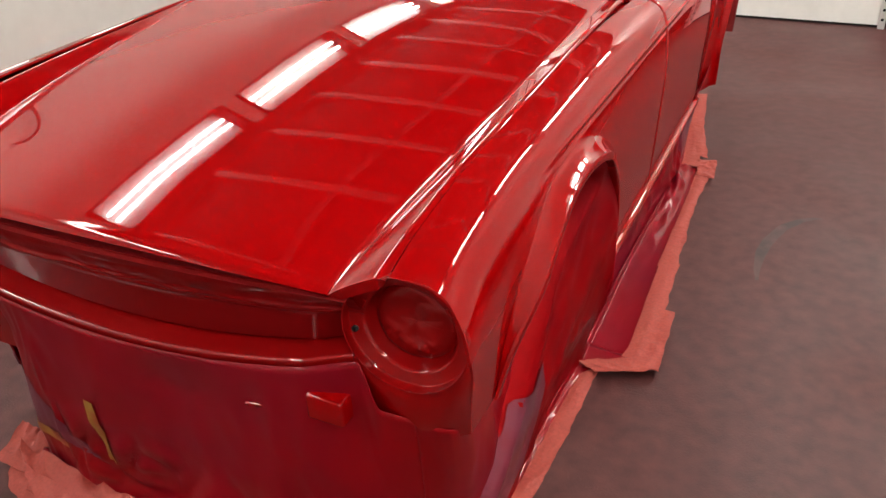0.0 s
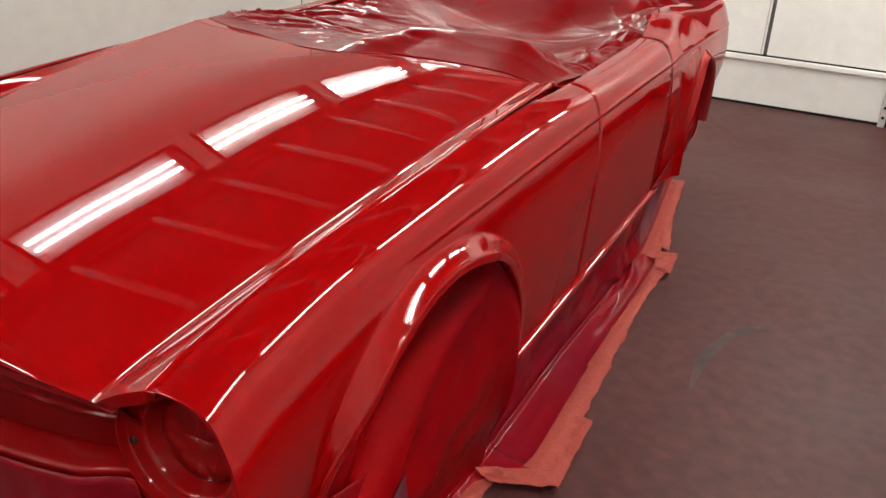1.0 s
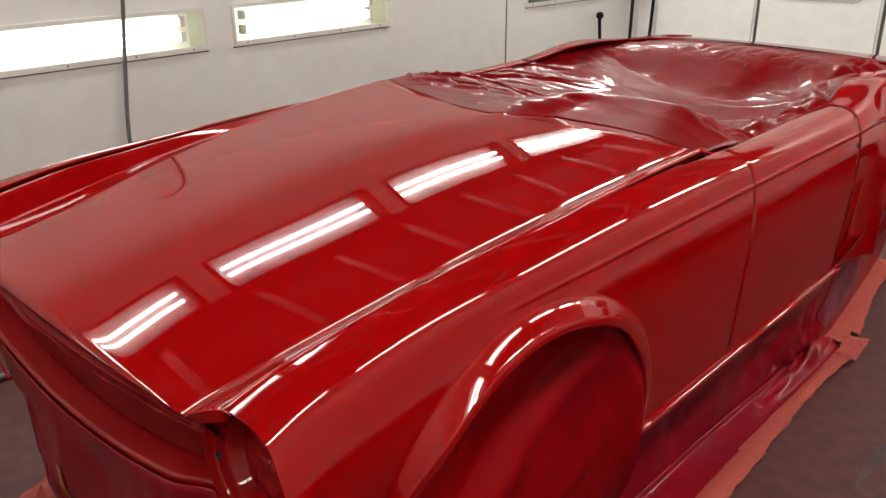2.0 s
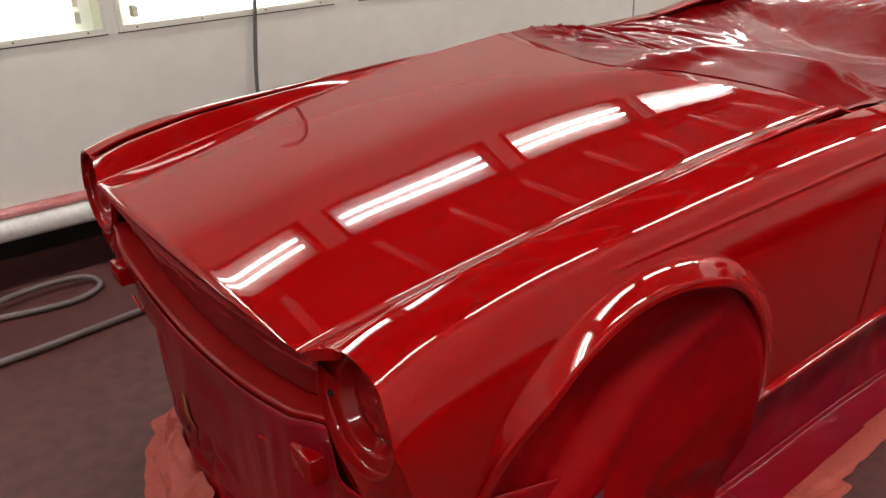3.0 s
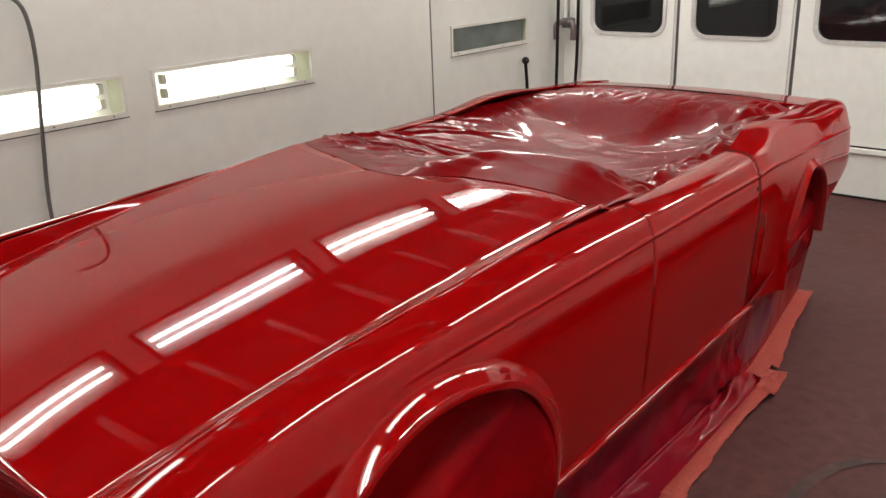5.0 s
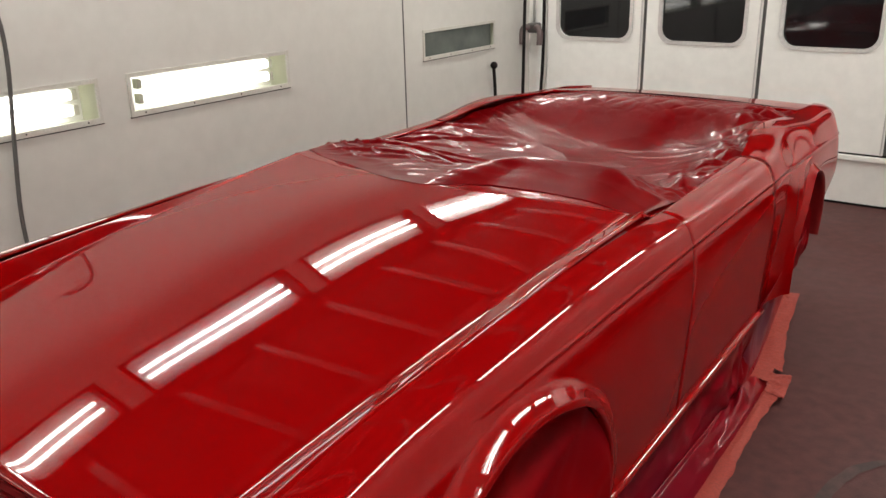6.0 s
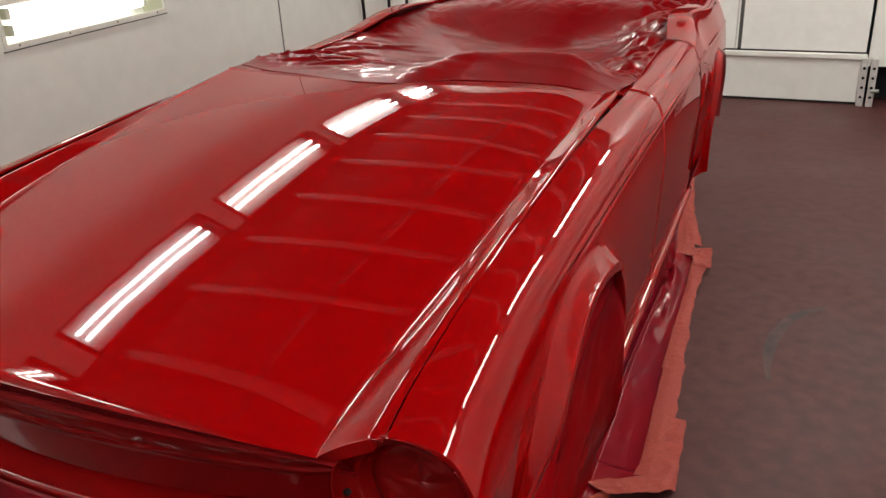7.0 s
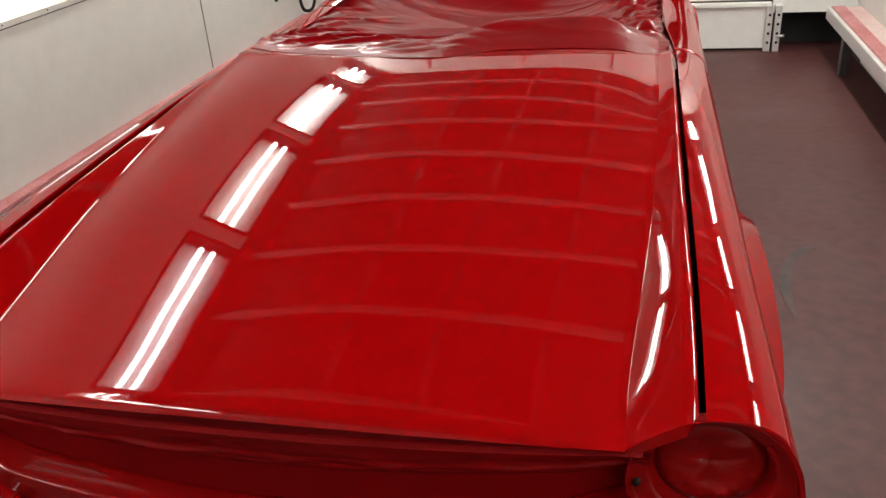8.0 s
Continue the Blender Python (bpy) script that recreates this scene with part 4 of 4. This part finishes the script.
# ---- masking film over the cockpit ----
def cockpit_film(u, v):
    """u from -1 to 1 across, v from scuttle to rear deck."""
    back = 0.125 * step(0.04, 0.28, u) * (1 - 0.5 * step(0.45, 0.95, u)) + 0.055 * step(0.10, 0.60, -u)
    front = bonnet_end(u * 0.6) - 0.012 + back * 1.12
    y = front + (3.14 - 0.015 * abs(u) ** 6 - front) * v
    half = 0.598 + 0.016 * step(0.02, 0.07, v) - 0.012 * step(0.15, 0.30, v)
    half *= 1 - 0.046 * step(0.50, 0.7, v)
    x = u * half
    q = x / 0.62
    start = rear_edge_z(q) + 0.0018 - 0.14 * back - corner_drop(q) * step(0.0, 0.35, back / 0.21) + 0.002 * step(0, 0.1, v)
    body = 0.957 - 0.055 * abs(u) ** 6 + 0.022 * step(0.5, 0.62, v) * abs(u) ** 8 - 0.022 * step(0.86, 1, v)
    rim = start + (body - start) * step(0.04, 0.18, v)
    inside = step(0.10, 0.34, v) * (1 - step(0.72, 0.985, v)) * (1 - abs(u) ** 3)
    z = rim - inside * (0.11 + 0.05 * math.sin(2.3 * v + u) - 0.02 * u)
    z += 0.036 * step(-0.06, 0.16, x) * (1 - step(0.40, 0.59, x)) * min(v / 0.12, 1) * (1 - step(0.12, 0.24, v))
    edge = max(step(0.58, 0.84, u), 0.2 * step(0.74, 0.94, -u)) * step(0.08, 0.16, v)
    front_bits = (1 - step(0.05, 0.16, v)) * (math.exp(-((u + 0.15) / 0.35) ** 2) + 0.1)
    left = step(-0.1, 0.5, -u) * (1 - step(0.22, 0.45, v)) + 0.15 * step(0.5, 0.9, -u)
    crest = math.exp(-((v - 0.15 - 0.05 * u) / 0.035) ** 2)
    calm = step(0.0, 0.09, v) * (1 - step(0.97, 1.0, v))
    smooth = 1 - step(0.04, 0.20, v) * (1 - step(0.20, 0.30, v)) * step(-0.05, 0.15, x) * (1 - step(0.40, 0.52, x))
    z += calm * 0.014 * folds(x, y, -0.60, 1.45, 1.7, 0.50, 1)
    z += calm * 0.010 * folds(x, y, 0.54, 2.55, 3.0, 0.35, 7)
    z += calm * 0.012 * fan(x, y, -0.72, 1.46, 4.0, 0.22, 1.05, 11) * smooth
    z += calm * 0.007 * fan(x, y, -0.80, 1.70, 6.0, 0.25, 0.9, 23) * smooth
    z += calm * 0.020 * (ridged(x * 1.1 + y * 0.5, y * 1.6 - x * 0.6, 1) - 0.6) * inside
    z += calm * 0.055 * (crumple(x + 0.1 * y, y, 7.0, 2.0) - 0.2) * edge
    z += calm * 0.010 * (crumple(x * 0.4 + 0.3 * y, y * 1.1 - 0.3 * x, 13.0, 5.0) - 0.15) * front_bits
    z += calm * 0.017 * (crumple(x, y, 13.0, 6.0) - 0.2) * (edge + 0.45 * step(0.82, 0.92, v) + 0.35 * crest * smooth)
    z += calm * 0.006 * (crumple(0.25 * x + 0.15 * y, 0.9 * y - 0.35 * x, 12.0, 8.0) - 0.2) * (left + 0.6 * front_bits)
    z += calm * 0.003 * (ridged(x * 1.3 + 2 * noise.noise(Vector((x * 2, y * 3, 5))), y * 8 + 0.8 * x, 6) - 0.5) * (1 - step(0.16, 0.42, v)) * smooth
    z += calm * 0.004 * (crumple(x - 0.2 * y, y, 24.0, 3.0) - 0.2) * (edge + 0.15 * left + 0.4 * crest * smooth)
    z += calm * 0.010 * (ridged(x * 2.2 + y, y * 2.6 - 1.2 * x, 3) - 0.5) * inside
    z += calm * 0.008 * (crumple(x * 0.6 + 0.5 * y, y - 0.4 * x, 3.5, 9.0) - 0.2) * inside
    return Vector((x, y, z))


film = tagged(thing("cockpit_film", "wrinkled glossy red masking film stretched over the cockpit", "masking film"))
for name, v0, v1, n in (("scuttle_sheet", 0, 0.14, 70), ("main_sheet", 0.14, 1, 290)):
    solid(part(name, sheet(cockpit_film, lin(-1, 1, 280), lin(v0, v1, n)), FILM, film), 0.0008 if n < 100 else 0.002, -1, 0)


# ---- film round the lower body, and the tape that holds it to the floor ----
TOP_LINE = [(-0.50, 0.75, 0.42), (-0.31, 0.030, 0.545), (-0.2, 0.022, 0.545), (0.3, 0.022, 0.555), (0.57, 0.040, 0.56), (0.724, 0.085, 0.515), (0.668, 0.33, 0.42), (0.64, 0.85, 0.25), (0.690, 1.08, 0.34), (0.712, 1.6, 0.338), (0.712, 2.2, 0.366), (0.722, 2.5, 0.46), (0.70, 2.9, 0.50), (0.60, 3.42, 0.5)]
LOW_LINE = [(-0.60, 0.75, 0), (-0.47, 0.12, 0), (-0.22, 0.055, 0), (0.3, 0.03, 0), (0.58, 0.06, 0), (0.655, 0.22, 0), (0.655, 0.55, 0), (0.662, 0.9, 0), (0.66, 1.06, 0), (0.645, 1.6, 0), (0.655, 2.2, 0), (0.645, 2.52, 0), (0.60, 2.9, 0), (0.53, 3.40, 0)]
OUT_LINE = [(-0.62, 0.70, 0), (-0.50, 0.06, 0), (-0.22, -0.05, 0), (0.28, -0.07, 0), (0.63, 0.02, 0), (0.695, 0.30, 0), (0.70, 0.62, 0), (0.70, 0.97, 0), (0.79, 1.06, 0), (0.762, 1.6, 0), (0.748, 2.1, 0), (0.735, 2.50, 0), (0.64, 2.9, 0), (0.555, 3.36, 0)]


def along(line):
    """A path through the corners, slightly rounded at each."""
    xs = range(len(line))

    def f(s):
        w = 0.22
        q = [[np.interp(min(max(s + d, 0), len(line) - 1), xs, [p[k] for p in line]) for d in (-w, -w / 2, 0, w / 2, w)] for k in range(3)]
        return Vector([sum(v) / 5 for v in q])
    return f


side_top, low_line, out_line = along(TOP_LINE), along(LOW_LINE), along(OUT_LINE)


def top_line(s):
    """The film's upper edge; in front it follows the lower lip of the nose."""
    p = side_top(s)
    k = step(0.9, 1.05, s) * (1 - step(3.95, 4.15, s))
    return p.lerp(Vector((p.x, low_y(p.x) - 0.003, low_z(p.x) - 0.008)), k)


def skirt_point(s, v):
    a, b, c = top_line(s), low_line(s), out_line(s)
    if v <= 0.6:
        f = v / 0.6
        p = a.lerp(b + Vector((0, 0, 0.012)), f)
        bow = math.sin(math.pi * f)
        d = (c - b).normalized()
        w = 0.014 * (ridged(s * 1.3, f * 1.0 + s * 0.4, 2) - 0.6) + 0.004 * (ridged(s * 4, f * 4, 6) - 0.6)
        rumple = math.exp(-((s - 10.2) / 0.55) ** 2)
        w += 0.05 * (rumple + 0.15 * step(7.8, 8.6, s)) * step(0.25, 0.7, f) * (ridged(s * 2.3 + f, f * 1.2 - s * 0.6, 11.0) + 0.5 * ridged(s * 5.1 - f, f * 2.2 + s, 5.0) - 0.7)
        w += 0.075 * math.exp(-((s - 2.3) / 0.6) ** 2) * step(0.40, 0.75, f) * (crumple(s * 0.5 + 0.2 * f, f * 0.45, 9.0, 3.0) - 0.25)
        hollow = 0.02 * step(7.6, 8.4, s) * (1 - step(11, 11.6, s)) + 0.02 * step(5.9, 6.8, s) - 0.012 * step(4.7, 5.1, s) * (1 - step(5.7, 6.2, s))
        return p + d * (w * min(1, bow * 2.0) - hollow * bow)
    f = (v - 0.6) / 0.4
    p = b.lerp(c, f)
    rumple = math.exp(-((s - 10.2) / 0.55) ** 2)
    p.z = 0.010 + ((0.004 + 0.02 * (1 - step(4.0, 4.6, s))) * max(0, ridged(s * 3, f * 2.0, 4) - 0.35) + 0.05 * (1 - step(4.0, 4.6, s)) * crumple(s * 0.5, f * 0.12, 6.0, 4.0) + 0.045 * rumple * max(0, ridged(s * 2.1 + f * 0.6, f * 1.3 - s * 0.5, 14.0)) + 0.018 * rumple * max(0, ridged(s * 5.0 - f, f * 2.4 + s, 3.0))) * math.sin(math.pi * min(f * 1.5, 1)) + 0.012 * (1 - f) ** 3 + 0.014 * math.exp(-((f - 0.055) / 0.03) ** 2)
    return p


skirt = tagged(thing("skirt_film", "red oversprayed masking film hanging from the sills to the floor", "masking film"))
for s0, s1, n in ((0, 1, 26), (1, 4.5, 150), (4.5, 8, 90), (8, 11, 80), (11, 13, 52)):
    solid(part("film_sheet", sheet(skirt_point, lin(s0, s1, n), lin(0, 0.6, 36)), SKIRT, skirt), 0.0015, -1, 0)
    solid(part("floor_flap", sheet(skirt_point, lin(s0, s1, n), [0.6, 0.606, 0.612, 0.62, 0.628, 0.636, 0.645, 0.66] + lin(0.68, 1, 12)), SKIRT, skirt), 0.0015, -1, 0)

# unseen left side: mirrored film added so no light leaks under the body
for s0, s1, n in ((8, 11, 60), (11, 13, 40)):
    bm = mirror(sheet(skirt_point, lin(s0, s1, n), lin(0, 0.6, 16)))
    solid(part("film_sheet", bm, SKIRT, skirt), 0.0015, -1, 0)


def yellow_strip(s0, s1, v0, v1, n, m):
    def f(a, v):
        q = skirt_point(a, v)
        return q + Vector((-0.1, -1, 0)) * 0.005
    return sheet(f, lin(s0, s1, n), lin(v0, v1, m))


def bare_patch(lower, upper, s0, s1):
    def f(a, q):
        p = skirt_point(a, lower(a) + (upper(a) - lower(a)) * q)
        return p + Vector((-0.1, -1, 0)) * 0.003
    return sheet(f, lin(s0, s1, 26), lin(0, 1, 8))


def side_patch(s0, s1, v0, v1):
    """A bare patch on the film below the front wing, its outline uneven."""
    def f(a, q):
        m = math.sin(math.pi * (a - s0) / (s1 - s0)) ** 0.5
        v = v0 + (v1 - v0) * (0.5 + (q - 0.5) * m) + 0.03 * noise.noise(Vector((a * 5, q, 4)))
        return skirt_point(a, v) + Vector((0.004, -0.002, 0.001))
    return sheet(f, lin(s0, s1, 30), lin(0, 1, 8))


ragged = lambda a: 0.02 * noise.noise(Vector((a * 6, 3, 0)))
tagged(finish("bare_film_patch", bare_patch(lambda a: 0.20 + 0.20 * (a - 1.03) + ragged(a), lambda a: 0.44 + ragged(a + 5), 1.03, 2.1), BARE), "bluish patch of film without overspray", "masking film", group="bare film patches")
tagged(finish("bare_film_patch", side_patch(10.6, 11.8, 0.28, 0.56), BARE), "bluish patch of film without overspray behind the sill", "masking film", group="bare film patches")
for a in ((2.15, 2.215, 0.22, 0.43, 4, 18), (1.04, 1.75, 0.42, 0.455, 14, 3)):
    tagged(finish("yellow_tape", yellow_strip(*a), TAPE_YELLOW), "strip of yellow masking tape on the red film", "tape", group="yellow tape strips")


def tape_strip(s0, s1, inner, outer, z, seed):
    def f(u, v):
        s = s0 + (s1 - s0) * u
        a, c = low_line(s), out_line(s)
        d = (c - a)
        d.z = 0
        d.normalize()
        jag = 0.010 * noise.noise(Vector((s * 9, seed, 0))) * (v if v > 0.5 else -v - 0.3)
        p = c + d * (inner + (outer - inner) * v + jag)
        p.z = z + 0.006 * max(0, ridged(s * 6, v * 2, seed)) * (0.4 + math.sin(math.pi * v))
        return p
    return sheet(f, lin(0, 1, max(12, int((s1 - s0) * 14))), lin(0, 1, 5))


masking = tagged(thing("floor_tape", "salmon-red masking tape holding film to the floor", "tape"))
for i, (s0, s1, a, b) in enumerate(((0.0, 4.0, -0.05, 0.045), (3.8, 7.1, -0.035, 0.062), (7.9, 9.1, -0.006, 0.058), (9.0, 11.05, -0.010, 0.052), (11.2, 13.0, -0.035, 0.035))):
    part("tape_piece", tape_strip(s0, s1, a, b, 0.016 + 0.0018 * i, i * 3.1), TAPE, masking)


for i, (pts, z) in enumerate(((((0.795, 1.03), (0.886, 1.028), (0.867, 1.335), (0.80, 1.34)), 0.026), (((0.665, 0.985), (0.73, 0.955), (0.886, 1.028), (0.84, 1.075)), 0.028), (((0.735, 2.38), (0.808, 2.36), (0.790, 2.55), (0.715, 2.54)), 0.027), (((-0.60, 0.17), (-0.54, 0.04), (-0.34, 0.03), (-0.42, 0.15)), 0.026), (((-0.49, 0.10), (-0.36, 0.0), (-0.02, -0.08), (-0.08, 0.045)), 0.030), (((0.63, 2.46), (0.73, 2.47), (0.60, 3.40), (0.52, 3.38)), 0.024))):
    a, b, c, d = [Vector((*p, 0)) for p in pts]

    def flap(u, v, a=a, b=b, c=c, d=d, z=z, i=i):
        p = a.lerp(b, u).lerp(d.lerp(c, u), v)
        p.x += 0.006 * noise.noise(Vector((v * 6, i, u * 2)))
        p.y += 0.006 * noise.noise(Vector((u * 6, i + 9, v * 2)))
        p.z = z + (0.008 + 0.005 * (p.x < 0)) * max(0, ridged(u * 2, v * 5, i + 2.5) - 0.3)
        if z == 0.030:
            p.z += (1 - u) ** 1.5 * (0.008 + 0.035 * ridged(v * 4, u * 2, 7))
            p.y -= 0.03 * ridged(u * 3, 0.5, 12) * (1 - v)
        return p
    solid(part("tape_piece", sheet(flap, lin(0, 1, 10), lin(0, 1, 24)), TAPE, masking), 0.001)


# film in the wheel arches
def arch_point(arch, plane, depth, foot, seed):
    def f(u, v):
        a = math.pi * u
        r = arch.front if u < 0.5 else arch.rear
        y = arch.y - r * math.cos(a)
        z = arch.z + arch.top * math.sin(a)
        zz = z + (foot - z) * v
        yy = y + (arch.y - y) * 0.05 * v
        dent = math.sin(math.pi * min(v * 1.4, 1)) * math.sin(a)
        x = plane - depth * dent - (plane - 0.668) * step(0.3, 1.0, v)
        x += 0.014 * (ridged(yy * 2.6 - zz * 2.6, zz * 1.4 + yy * 1.1, seed) - 0.6) * math.sin(a) + 0.007 * (ridged(yy * 6 - zz * 5, zz * 3 + yy * 2, seed + 2) - 0.6) * math.sin(a)
        x += 0.004 * (ridged(yy * 13 - zz * 9, zz * 7 + yy * 5, seed + 5) - 0.6) * math.sin(a) * step(0.05, 0.2, v)
        below = 0.465 + 0.75 * (yy - arch.y) - zz
        x += (0.062 * step(-0.035, 0.035, below + 0.02 * noise.noise(Vector((yy * 5, zz * 2, 1)))) - 0.052) * min(1, 2 * math.sin(a)) * step(0, 0.12, v) * (1 - 0.6 * step(0.7, 1, v))
        x -= 0.05 * (1 - step(0.0, 0.12, u)) if arch is ARCH_IN else 0.0
        return Vector((x, yy, zz))
    return f


for s in (1, -1):
    for arch, plane, depth, foot in ((ARCH_IN, 0.735, 0.040, 0.02), (ARCH_R, 0.700, 0.03, 0.34)):
        point = arch_point(arch, plane, depth, foot, arch.y * 7)
        t = tagged(thing("arch_film", "red oversprayed film masking an empty wheel arch", "masking film", group="wheel arch films"))
        pieces = [("upper_sheet", sheet(point, lin(0.002, 0.998, 90), lin(0, 0.52, 36)), ARCH_FILM, ""),
                  ("lower_sheet", sheet(lambda u, v: point(u, v) + Vector((0.003, 0, 0)), lin(0.002, 0.998, 90), lin(0.50, 1, 30)), ARCH_FILM, "")]
        if arch is ARCH_IN:
            pieces.append(("bare_patch", sheet(lambda u, v: point(u, min(0.60 + 0.34 * v * math.sin(math.pi * (u - 0.03) / 0.44) ** 0.6 + 0.05 * noise.noise(Vector((u * 14, v * 2, 3))), 0.99)) + Vector((0.008, -0.002, 0)), lin(0.04, 0.46, 30), lin(0, 1, 10)), BARE, "bluish patch without overspray"))
        for name, bm, mat, label in pieces:
            part(name, mirror(bm) if s < 0 else bm, mat, t, label)
